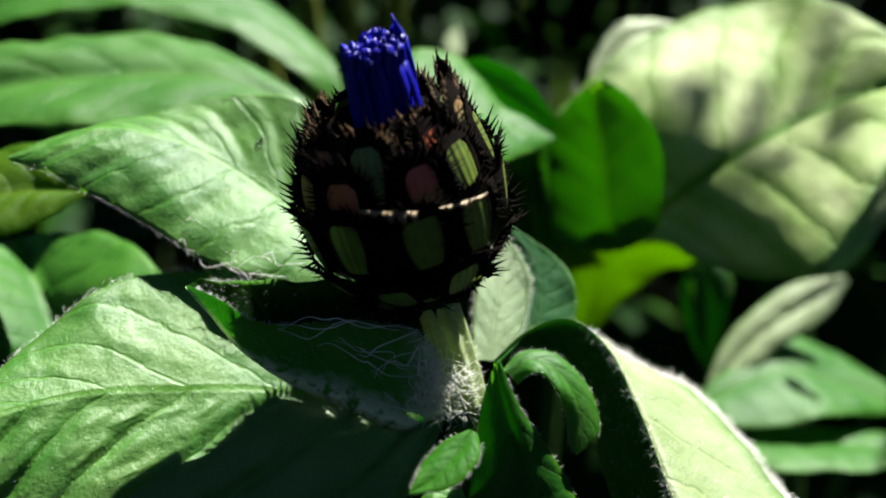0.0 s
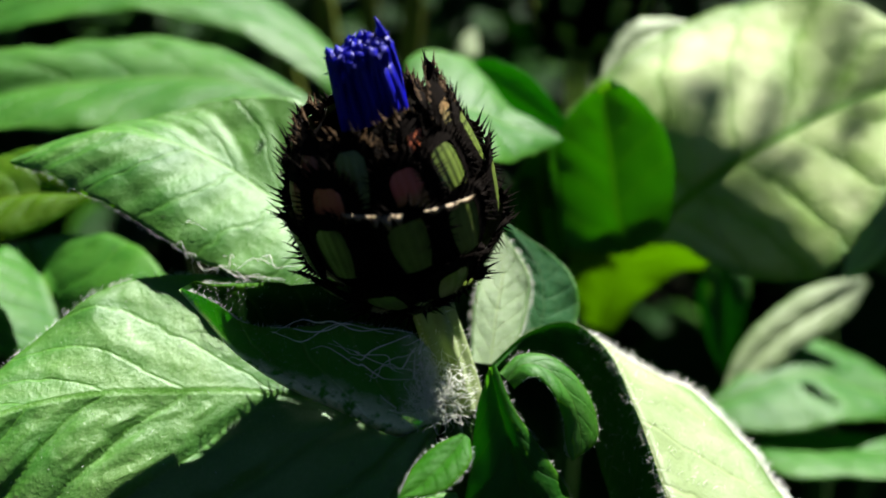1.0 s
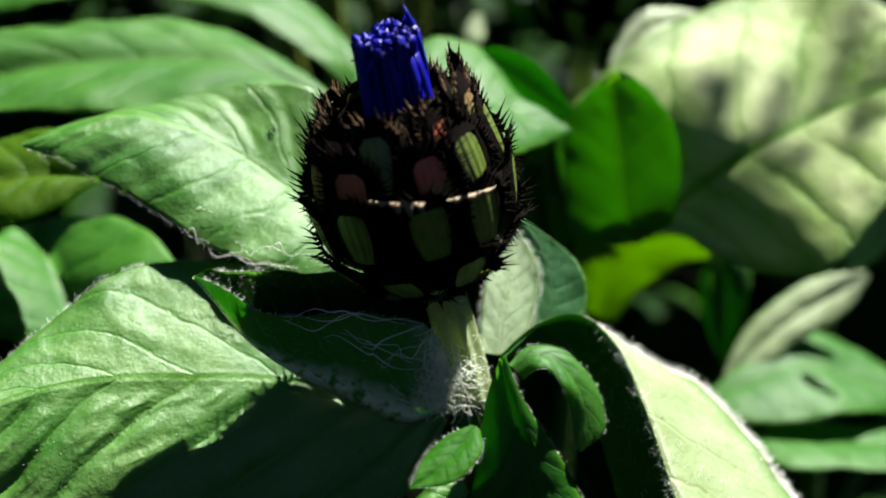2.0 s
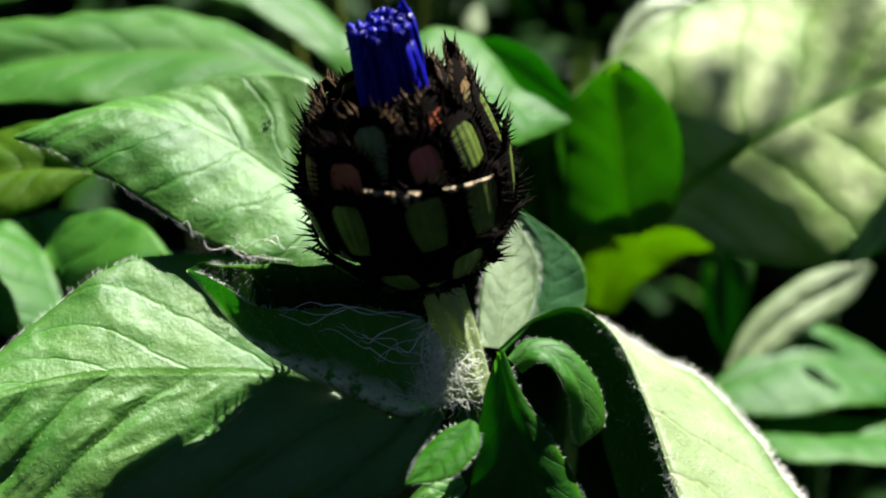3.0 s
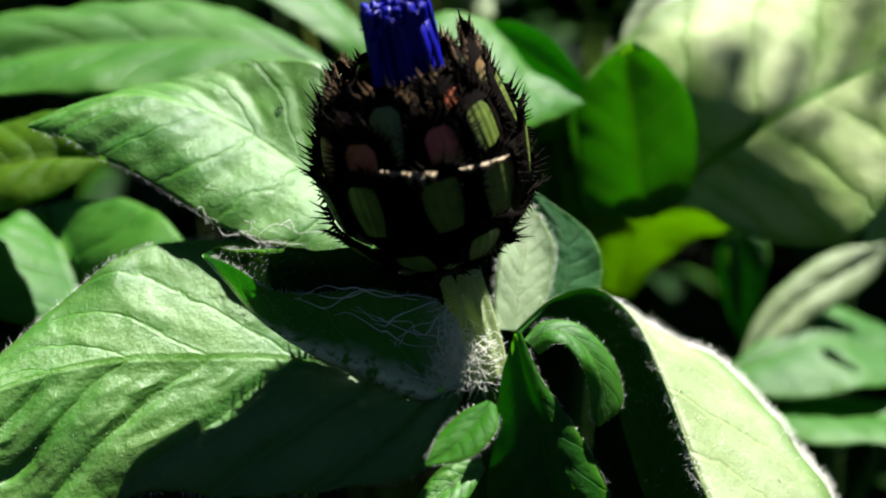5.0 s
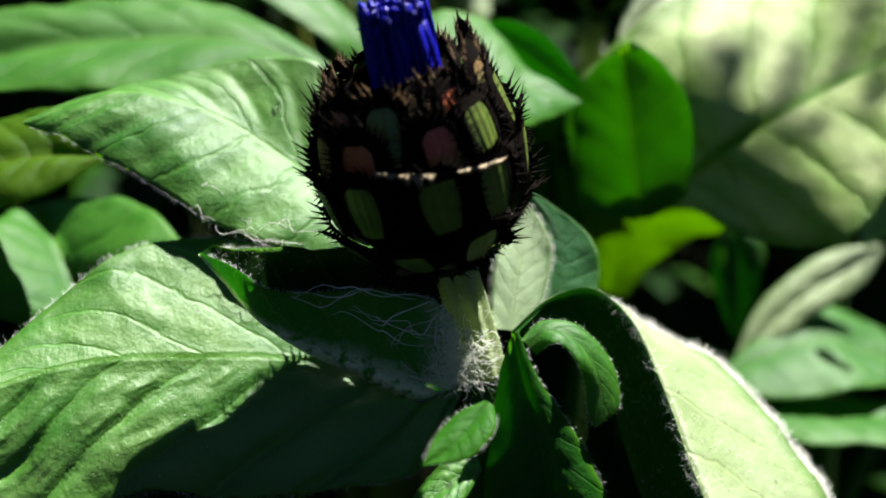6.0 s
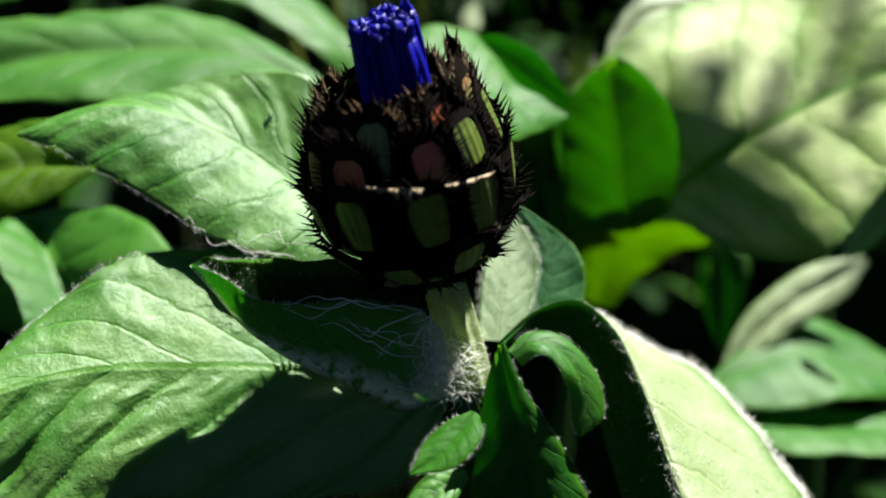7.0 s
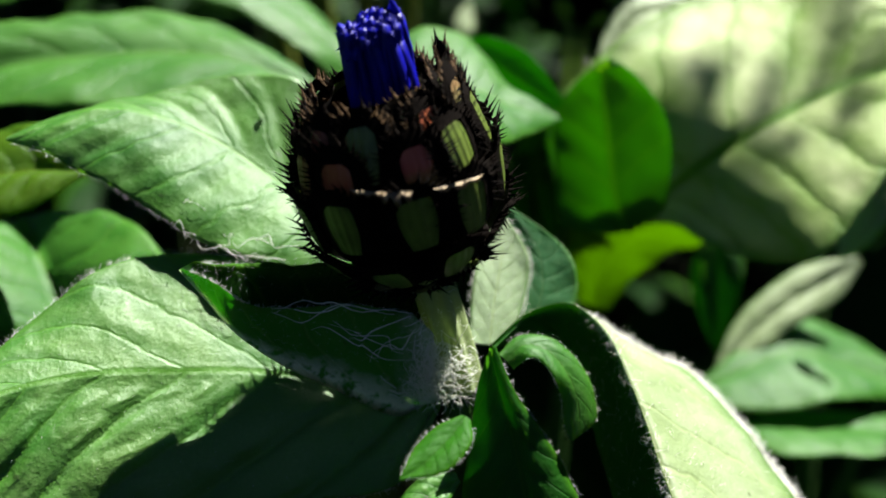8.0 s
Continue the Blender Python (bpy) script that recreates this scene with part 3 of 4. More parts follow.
sheath, blade = leaf(plant, [
        ((6.7, 1.2, 285.9), (5.2, 1.1, 286.2), (8.3, 1.6, 286.1)),
        ((7.2, 4.1, 288.5), (5.3, 4.0, 288.8), (9.6, 4.1, 288.5)),
        ((7.8, 6.9, 290.8), (6.1, 6.9, 291.3), (9.9, 6.9, 290.8)),
        ((7.6, 9.6, 293.2), (7.4, 9.6, 293.1), (7.9, 9.6, 293.2)),
    ], LEAF_SOFT, "pale woolly upright leaf beside the stem", rows=40, cols=10, belly=-0.4, quilt=0.1, seed=31.0)
margin_hairs(sheath, blade, 300, 0.5, cover=900, radius=0.018, seed=12)
leaf(plant, [
        ((10.7, 5.5, 284.8), (8.8, 5.6, 285.0), (12.8, 5.6, 285.0)),
        ((11.4, 7.8, 287.5), (9.4, 8.0, 287.7), (14.3, 7.2, 286.8)),
        ((10.9, 10.1, 290.0), (9.0, 10.5, 290.3), (13.5, 9.7, 289.7)),
        ((8.3, 12.4, 292.5), (8.1, 12.4, 292.3), (8.7, 12.4, 292.5)),
    ], LEAF_BLUE, "soft blue-green upright leaf", rows=40, cols=10, belly=-0.3, quilt=0.15, seed=37.0)

# dew drop on the folded leaf
DEW = Nodes("clear_water")
for socket, value in (("Base Color", rgb(1, 1, 1)), ("Roughness", 0.03), ("IOR", 1.33), ("Transmission Weight", 1.0)):
    DEW.bsdf.inputs[socket].default_value = value
bm = bmesh.new()
bmesh.ops.create_uvsphere(bm, u_segments=16, v_segments=10, radius=1.0)
for v in bm.verts:
    v.co.x *= 0.55 + 0.15 * v.co.x
bmesh.ops.scale(bm, vec=(0.55 * MM, 0.28 * MM, 0.22 * MM), verts=bm.verts)
drop_me = bpy.data.meshes.new("dew_drop")
bm.to_mesh(drop_me)
bm.free()
for p in drop_me.polygons:
    p.use_smooth = True
drop_me.materials.append(DEW.mat)
drop = tagged(new("dew_drop", drop_me), "clear dew drop lying on the folded green leaf", "dew drop")
drop.matrix_basis = Matrix.Translation((-0.01213, 0.01373, 0.29936)) @ Vector((0.0, -0.594, 0.804)).to_track_quat("Z", "X").to_matrix().to_4x4() @ pose(0, 0, 0, 0, 0, 60)

# ---- leaves of the plants round it ----
left_plant = thing("neighbour_plant", (-0.075, 0.035, 0.0), "leafy green plant standing close behind the bud", "plant", "neighbouring plants")
place_tube("stem", [(-75, 35, -5), (-60, 34, 120), (-20, 30, 240), (-8, 26, 285)], [2.6, 2.3, 1.8, 1.2], STEM, left_plant, ribs=6, rib=0.07)
for stations, mat, seed in (
    ([
        ((-28.1, 16.3, 293.5), (-28.1, 16.5, 293.8), (-28.2, 16.2, 293.2)),
        ((-32.6, 16.4, 293.6), (-33.6, 21.1, 295.9), (-31.4, 13.2, 291.8)),
        ((-36.1, 15.3, 293.5), (-38.0, 20.8, 295.2), (-35.1, 11.6, 290.9)),
        ((-40.5, 14.9, 292.7), (-41.6, 18.3, 294.8), (-39.4, 11.6, 290.9)),
        ((-43.8, 13.2, 291.6), (-43.8, 13.3, 291.9), (-43.8, 13.1, 291.5)),
    ], LEAF_YELLOW, 3.0),
    ([
        ((-30.6, 11.3, 277.5), (-32.1, 11.3, 277.5), (-28.5, 11.3, 277.5)),
        ((-32.6, 15.5, 280.4), (-38.9, 8.5, 283.1), (-19.6, 9.2, 284.4)),
        ((-35.0, 18.9, 282.3), (-40.4, 13.2, 285.4), (-21.6, 14.5, 285.7)),
        ((-37.0, 22.1, 283.0), (-40.8, 18.0, 285.9), (-27.8, 21.6, 286.2)),
        ((-38.5, 24.6, 283.5), (-40.5, 22.9, 284.4), (-34.1, 24.4, 285.1)),
        ((-39.5, 25.9, 283.8), (-39.6, 25.9, 283.8), (-39.2, 25.9, 283.8)),
    ], LEAF_FAR, 5.0),
    ([
        ((-7.7, 34.8, 292.1), (-7.5, 36.0, 292.3), (-8.1, 33.4, 291.7)),
        ((-12.6, 36.3, 294.9), (-11.8, 39.5, 294.5), (-13.1, 31.0, 293.4)),
        ((-19.3, 37.6, 297.1), (-18.0, 44.3, 296.8), (-19.6, 29.4, 294.5)),
        ((-26.5, 37.9, 297.5), (-25.0, 45.6, 299.1), (-26.7, 28.4, 294.7)),
        ((-33.3, 36.8, 297.4), (-32.7, 43.9, 300.0), (-33.0, 27.5, 295.0)),
        ((-39.4, 35.5, 297.1), (-39.6, 40.6, 300.1), (-39.1, 27.6, 295.1)),
        ((-46.7, 32.7, 296.0), (-47.7, 36.9, 299.5), (-44.6, 27.6, 295.0)),
        ((-51.3, 30.3, 295.6), (-51.3, 30.4, 295.8), (-51.3, 30.2, 295.4)),
    ], LEAF_FAR, 9.0),
    ([
        ((-7.5, 48.6, 290.2), (-7.5, 49.0, 291.1), (-7.5, 48.1, 289.3)),
        ((-11.6, 51.3, 295.3), (-10.2, 57.3, 293.8), (-10.8, 45.8, 293.6)),
        ((-18.0, 53.4, 299.3), (-17.1, 63.1, 298.4), (-15.8, 46.6, 297.2)),
        ((-25.8, 54.6, 301.5), (-26.1, 66.0, 301.7), (-22.6, 48.1, 300.0)),
        ((-36.7, 54.9, 302.1), (-37.1, 66.4, 302.4), (-33.7, 49.0, 301.6)),
        ((-46.8, 54.1, 300.6), (-49.9, 62.7, 301.8), (-46.0, 48.0, 299.8)),
        ((-57.2, 50.8, 296.4), (-57.2, 50.9, 296.7), (-57.2, 50.6, 296.2)),
    ], LEAF_FAR, 15.0),
):
    leaf(left_plant, stations, mat, "green leaf with sunken veins", rows=48, cols=12, belly=0.6, quilt=0.35, seed=seed)

right_plant = thing("neighbour_plant", (0.055, 0.075, 0.0), "leafy green plant with large sunlit and shaded leaves", "plant", "neighbouring plants")
place_tube("stem", [(55, 75, -5), (85, 88, 120), (72, 76, 215), (60, 62, 258)], [2.6, 2.3, 1.8, 1.2], STEM, right_plant, ribs=6, rib=0.07)
for stations, mat, seed, label in (
    ([
        ((-0.1, 24.8, 296.5), (-0.1, 25.1, 297.2), (-0.1, 24.4, 295.8)),
        ((2.0, 26.6, 297.8), (-0.6, 35.8, 300.3), (3.1, 17.7, 296.0)),
        ((5.9, 27.5, 297.5), (5.5, 38.8, 299.4), (7.1, 17.6, 295.8)),
        ((9.8, 27.7, 295.7), (9.4, 34.6, 295.9), (10.5, 22.5, 294.4)),
        ((14.9, 29.0, 293.8), (14.8, 29.1, 294.0), (14.8, 28.9, 293.7)),
    ], LEAF_FAR, 21.0, "pale green leaf behind the bud"),
    ([
        ((5.0, 39.3, 298.3), (5.0, 39.5, 298.7), (5.1, 39.3, 297.9)),
        ((8.1, 38.6, 297.1), (8.6, 38.2, 299.4), (7.6, 39.0, 295.7)),
        ((11.7, 37.5, 294.9), (12.8, 37.1, 297.4), (10.6, 38.4, 293.3)),
        ((16.6, 36.0, 292.1), (16.7, 36.1, 292.4), (16.4, 36.1, 291.9)),
    ], LEAF_DARK, 25.0, "dark shaded leaf"),
    ([
        ((24.3, 35.0, 279.5), (22.7, 35.0, 279.5), (25.5, 34.7, 279.1)),
        ((26.2, 34.4, 281.6), (17.1, 35.1, 281.8), (28.6, 32.1, 280.5)),
        ((28.3, 33.9, 283.9), (14.7, 36.3, 287.4), (30.8, 28.7, 280.4)),
        ((30.5, 32.9, 286.8), (15.4, 37.8, 292.3), (34.3, 24.3, 280.7)),
        ((34.0, 32.2, 290.3), (23.2, 42.7, 298.2), (36.8, 19.8, 282.8)),
        ((38.7, 33.5, 292.8), (32.7, 49.8, 301.1), (38.9, 17.0, 285.1)),
        ((43.4, 34.7, 294.9), (40.5, 52.2, 302.4), (42.3, 18.9, 288.7)),
        ((48.4, 35.1, 296.9), (47.4, 47.0, 304.3), (46.5, 22.8, 292.7)),
        ((56.3, 34.3, 299.6), (56.3, 34.6, 299.8), (56.3, 34.0, 299.4)),
    ], LEAF_BIG, 27.0, "large pale leaf crossed by leaf shadows"),
    # Stands in for the large leaf's left end; its shade is in the greener material.
    ([
        ((23.4, 30.0, 280.7), (21.7, 29.9, 280.4), (24.7, 30.2, 281.1)),
        ((21.6, 30.3, 284.6), (16.0, 29.2, 282.0), (26.8, 29.6, 283.8)),
        ((20.7, 30.7, 289.0), (15.1, 30.6, 287.9), (27.1, 30.5, 288.8)),
        ((19.9, 31.1, 293.2), (14.6, 31.3, 292.4), (26.1, 31.4, 293.3)),
        ((19.4, 31.5, 295.8), (15.9, 32.0, 295.5), (23.7, 32.0, 296.5)),
        ((19.3, 31.8, 297.7), (17.4, 32.0, 297.4), (21.4, 32.2, 298.4)),
        ((19.4, 32.1, 299.0), (18.8, 32.1, 298.8), (20.0, 32.2, 299.2)),
    ], LEAF_LOBE, 28.0, "saturated green piece for the large leaf's backlit left end"),
    ([
        ((22.8, 42.5, 263.1), (21.0, 42.9, 263.8), (25.0, 42.3, 262.7)),
        ((23.6, 42.7, 267.7), (18.8, 41.5, 269.5), (27.4, 43.1, 266.4)),
        ((25.7, 42.4, 272.3), (18.6, 40.4, 275.9), (29.8, 42.4, 269.3)),
        ((28.8, 41.1, 275.2), (24.1, 40.1, 279.6), (32.5, 42.4, 271.4)),
        ((32.0, 40.2, 275.8), (29.3, 39.3, 280.3), (34.6, 41.7, 272.3)),
        ((35.3, 39.8, 275.1), (35.2, 39.9, 275.3), (35.3, 39.7, 274.8)),
    ], LEAF_YELLOW, 33.0, "yellow-green leaf lit from behind"),
    ([
        ((40.8, 52.4, 269.0), (39.8, 52.4, 269.0), (41.7, 52.4, 269.0)),
        ((40.7, 50.2, 265.0), (37.5, 51.0, 264.4), (43.9, 49.5, 265.9)),
        ((40.8, 47.6, 260.3), (38.1, 48.5, 259.7), (43.1, 47.1, 261.4)),
        ((40.7, 44.3, 254.3), (40.5, 44.4, 254.4), (41.0, 44.4, 254.4)),
    ], LEAF_DARK, 35.0, "narrow dark green leaf"),
    ([
        ((57.6, 46.1, 268.3), (57.2, 46.3, 268.6), (58.0, 45.9, 267.9)),
        ((52.9, 44.7, 265.5), (51.0, 46.7, 267.1), (54.7, 42.9, 264.4)),
        ((47.1, 42.2, 263.1), (45.0, 44.1, 264.4), (48.6, 40.3, 261.6)),
        ((42.5, 39.6, 260.2), (40.8, 41.2, 261.2), (43.4, 37.7, 259.0)),
        ((37.9, 36.4, 256.5), (37.7, 36.6, 256.7), (38.2, 36.3, 256.2)),
    ], LEAF_PALE, 39.0, "narrow pale leaf"),
    ([
        ((34.4, 33.1, 256.9), (34.4, 33.4, 257.3), (34.5, 32.8, 256.3)),
        ((40.3, 35.1, 258.4), (42.3, 39.9, 258.9), (38.0, 28.8, 257.3)),
        ((48.0, 37.9, 259.4), (50.7, 45.9, 259.6), (44.9, 28.1, 258.0)),
        ((55.5, 37.9, 257.2), (59.4, 45.3, 256.4), (51.3, 29.5, 258.5)),
        ((66.7, 37.0, 253.5), (66.7, 37.1, 253.8), (66.7, 36.8, 253.1)),
    ], LEAF_FAR, 41.0, "soft green leaf"),
    ([
        ((38.6, 27.9, 255.6), (38.6, 28.2, 256.0), (38.6, 27.7, 255.1)),
        ((43.3, 27.9, 255.6), (45.1, 32.6, 253.8), (41.7, 21.7, 256.7)),
        ((50.4, 28.7, 254.9), (52.5, 33.5, 253.4), (47.4, 21.7, 256.7)),
        ((57.1, 28.5, 254.6), (59.5, 33.3, 253.0), (53.7, 21.7, 256.7)),
        ((65.2, 28.2, 254.0), (65.2, 28.3, 254.2), (65.2, 28.1, 253.8)),
    ], LEAF_FAR, 43.0, "low pale green leaf"),
    ([
        ((22.5, 50.0, 293.4), (21.9, 50.3, 293.9), (23.1, 49.7, 292.9)),
        ((24.9, 52.3, 295.6), (23.4, 54.2, 297.0), (26.4, 50.2, 293.9)),
        ((27.6, 54.4, 297.4), (25.5, 56.4, 298.9), (29.7, 52.2, 295.5)),
        ((30.9, 55.8, 297.9), (30.2, 57.6, 299.1), (31.8, 53.9, 296.5)),
        ((35.4, 57.0, 298.1), (35.3, 57.1, 298.4), (35.4, 56.9, 297.9)),
    ], LEAF_PALE, 45.0, "pale sunlit leaf tip farther back"),
    ([
        ((52.8, 41.9, 270.9), (52.3, 42.1, 271.3), (53.4, 41.7, 270.6)),
        ((54.8, 42.7, 274.5), (53.3, 43.9, 274.6), (56.1, 41.2, 273.9)),
        ((57.0, 43.8, 278.7), (55.4, 45.2, 279.1), (58.6, 42.3, 278.0)),
        ((60.9, 45.6, 284.0), (60.6, 45.6, 284.1), (61.1, 45.4, 283.8)),
    ], LEAF_PALE, 47.0, "narrow pale leaf beside the large one"),
    ([
        ((6.0, 86.0, 283.9), (5.4, 86.1, 284.1), (6.5, 85.9, 283.8)),
        ((6.7, 87.1, 286.0), (5.1, 88.3, 286.0), (8.3, 86.9, 285.6)),
        ((7.4, 89.1, 287.4), (5.9, 89.4, 288.0), (8.8, 88.7, 286.8)),
        ((8.1, 91.1, 289.1), (7.9, 91.2, 289.2), (8.3, 91.0, 288.9)),
    ], LEAF_PALE, 49.0, "small pale leaf far back"),
    # Kept dark by LEAF_SHADE: shade is in the colour here.
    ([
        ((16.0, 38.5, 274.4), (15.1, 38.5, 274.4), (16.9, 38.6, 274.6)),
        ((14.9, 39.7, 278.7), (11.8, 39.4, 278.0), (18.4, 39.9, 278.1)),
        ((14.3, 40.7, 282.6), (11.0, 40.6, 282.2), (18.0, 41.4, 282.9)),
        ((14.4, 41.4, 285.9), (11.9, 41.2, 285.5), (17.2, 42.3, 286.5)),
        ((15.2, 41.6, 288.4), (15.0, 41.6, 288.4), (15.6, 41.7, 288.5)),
    ], LEAF_SHADE, 51.0, "deep green leaf behind the bud, shade put into its colour"),
):
    big = mat is LEAF_BIG
    leaf(right_plant, stations, mat, label, rows=90 if big else 48, cols=22 if big else 12, belly=0.5, quilt=0.34 if big else 0.14, wave=0.18, seed=seed, crease=0.9 if big else 0.6)

# unseen young leaves on an added taller shoot, placed to shade the large leaf
shoot_top = Vector((170, 170, 590))
place_tube("shoot", [(80, 84, 150), (92, 90, 210), (112, 108, 300), shoot_top], [1.4, 1.1, 0.9, 0.6], STEM, right_plant, "added slender green shoot carrying unseen leaves")
twig = random.Random(12)
for spot, spread, count in (((30.6, 37.1, 295.0), 1.5, 4), ((32.2, 34.8, 293.0), 1.5, 4), ((36.9, 29.8, 290.1), 1.5, 4), ((41.0, 29.6, 289.9), 1.5, 3), ((43.8, 29.4, 291.6), 0.9, 2), ((38.8, 37.4, 295.7), 1.0, 1), ((48.5, 44.9, 303.4), 1.8, 4), ((38.8, 24.6, 286.9), 1.5, 2)):
    base = Vector(spot) + to_sun * 330
    place_tube("petiole", [shoot_top, shoot_top.lerp(base, 0.5) + Vector((0, 0, 4)), base], [0.2, 0.1, 0.08], STEM, right_plant, sides=6, steps=12)
    for k in range(count):
        at = base + Vector((twig.gauss(0, spread), twig.gauss(0, spread), twig.gauss(0, 1)))
        leaf(right_plant, arch_stations(at, twig.uniform(0, 6.28), twig.uniform(2.4, 4.6), twig.uniform(0.6, 1.15), 0.1, 0.25), LEAF_FAR, "unseen young leaf added to shade the large leaf", rows=10, cols=4, belly=0.2, quilt=0.1, seed=k + spread)

# ---- the flower bud on its stem ----
AXIS = Vector((-0.25, -0.04, 0.96)).normalized()
HEART = Vector((0.0, 0.0, 300.0))
SIDE = AXIS.cross(Vector((0, 1, 0))).normalized()
FORE = SIDE.cross(AXIS).normalized()


def girth(h):
    """Radius of the bud at the height h along its axis, millimetres from its heart."""
    if h < 0:
        return 6.5 * math.sqrt(max(0.0, 1 - (h / 6.2) ** 2))
    return 6.5 * math.sqrt(max(0.0, 1 - (h / 8.3) ** 2.2))


def on_bud(h, turn, lift=0.0):
    h = max(-6.15, min(8.0, h))
    r = girth(h)
    slope = (girth(h + 0.05) - girth(h - 0.05)) / 0.1
    out = SIDE * math.cos(turn) + FORE * math.sin(turn)
    normal = (out - AXIS * slope).normalized()
    return HEART + AXIS * h + out * r + normal * lift, normal


def bract(bud, origin, h0, turn, long, wide, lift, spread, rnd, scale_mat, tan=False, bristle=1.1):
    """One scale of the bud: an ovate plate and its dark comb-like fringe."""
    def surface(u, v, extra=0.0):
        w = wide * (math.sin(math.pi * min(0.16 + 0.72 * u, 1.0)) ** 0.8)
        if u > 0.75:
            w *= max(0.0, 1 - ((u - 0.75) / 0.27) ** 1.6)
        h = h0
        for _ in range(6):
            slope = (girth(h + 0.05) - girth(h - 0.05)) / 0.1
            h += long * u / 6 / math.sqrt(1 + min(slope * slope, 9))
        r = max(girth(h), 1.6)
        p, n = on_bud(h, turn + v * w / r, 0.12 + lift + spread * u * u - 0.25 * v * v * w / wide + extra)
        return p, n

    verts, uvs, faces = [], [], []
    rows, cols = 9, 6
    for i in range(rows + 1):
        for j in range(-cols, cols + 1):
            u, v = 0.05 + 0.70 * i / rows, (0.50 + 0.1 * i / rows) * math.sqrt(1 - 0.8 * (i / rows) ** 5) * j / cols
            p, n = surface(u, v, 0.06 * (1 - (j / cols) ** 2))
            verts.append(p * MM - origin)
            uvs.append((u, 0.5 + 0.5 * v))
    w = 2 * cols + 1
    for i in range(rows):
        for j in range(w - 1):
            a = i * w + j
            faces.append((a, a + 1, a + w + 1, a + w))
    plate = part("bract", mesh_from(verts, faces, uvs), scale_mat, bud)
    verts, faces = [], []
    rim = [(0.1 + 0.9 * k / 18, -1) for k in range(19)] + [(1.0 - 0.9 * k / 18, 1) for k in range(19)]
    for u, s in rim:
        inner, outer = surface(u * 0.74, s * 0.46, 0.10)[0], surface(u * 0.95, s * 0.86, 0.0)[0]
        verts += [inner * MM - origin, outer * MM - origin]
    for k in range(len(rim) - 1):
        faces.append((2 * k, 2 * k + 1, 2 * k + 3, 2 * k + 2))
    plates = len(faces)
    middle = surface(0.55, 0)[0]
    for k, (u, s) in enumerate(rim):
        if u < 0.3:
            continue
        b, n = surface(u * 0.93, s * 0.82)
        way = ((b - middle).normalized() * 1.0 + n * (0.42 + 0.25 * u) + AXIS * 0.25 + Vector([rnd.gauss(0, 0.16) for _ in range(3)])).normalized()
        size = rnd.uniform(0.7, 1.15) * (0.8 + 0.6 * u) * bristle
        bend = b + way * size * 0.6
        tip = bend + (way + n * 0.2).normalized() * size * 0.45
        needle(verts, faces, b * MM - origin, bend * MM - origin, 0.21 * MM)
        needle(verts, faces, b.lerp(bend, 0.6) * MM - origin, tip * MM - origin, 0.085 * MM)
    comb = part("fringe", mesh_from(verts, faces), FRINGE, plate, "tan comb-like fringe" if tan else "")
    if tan:
        comb.data.materials.append(FRINGE_TAN)
        for p in comb.data.polygons:
            p.material_index = int(p.index >= plates and (p.index - plates) // 6 % 5 < 3)
    return plate


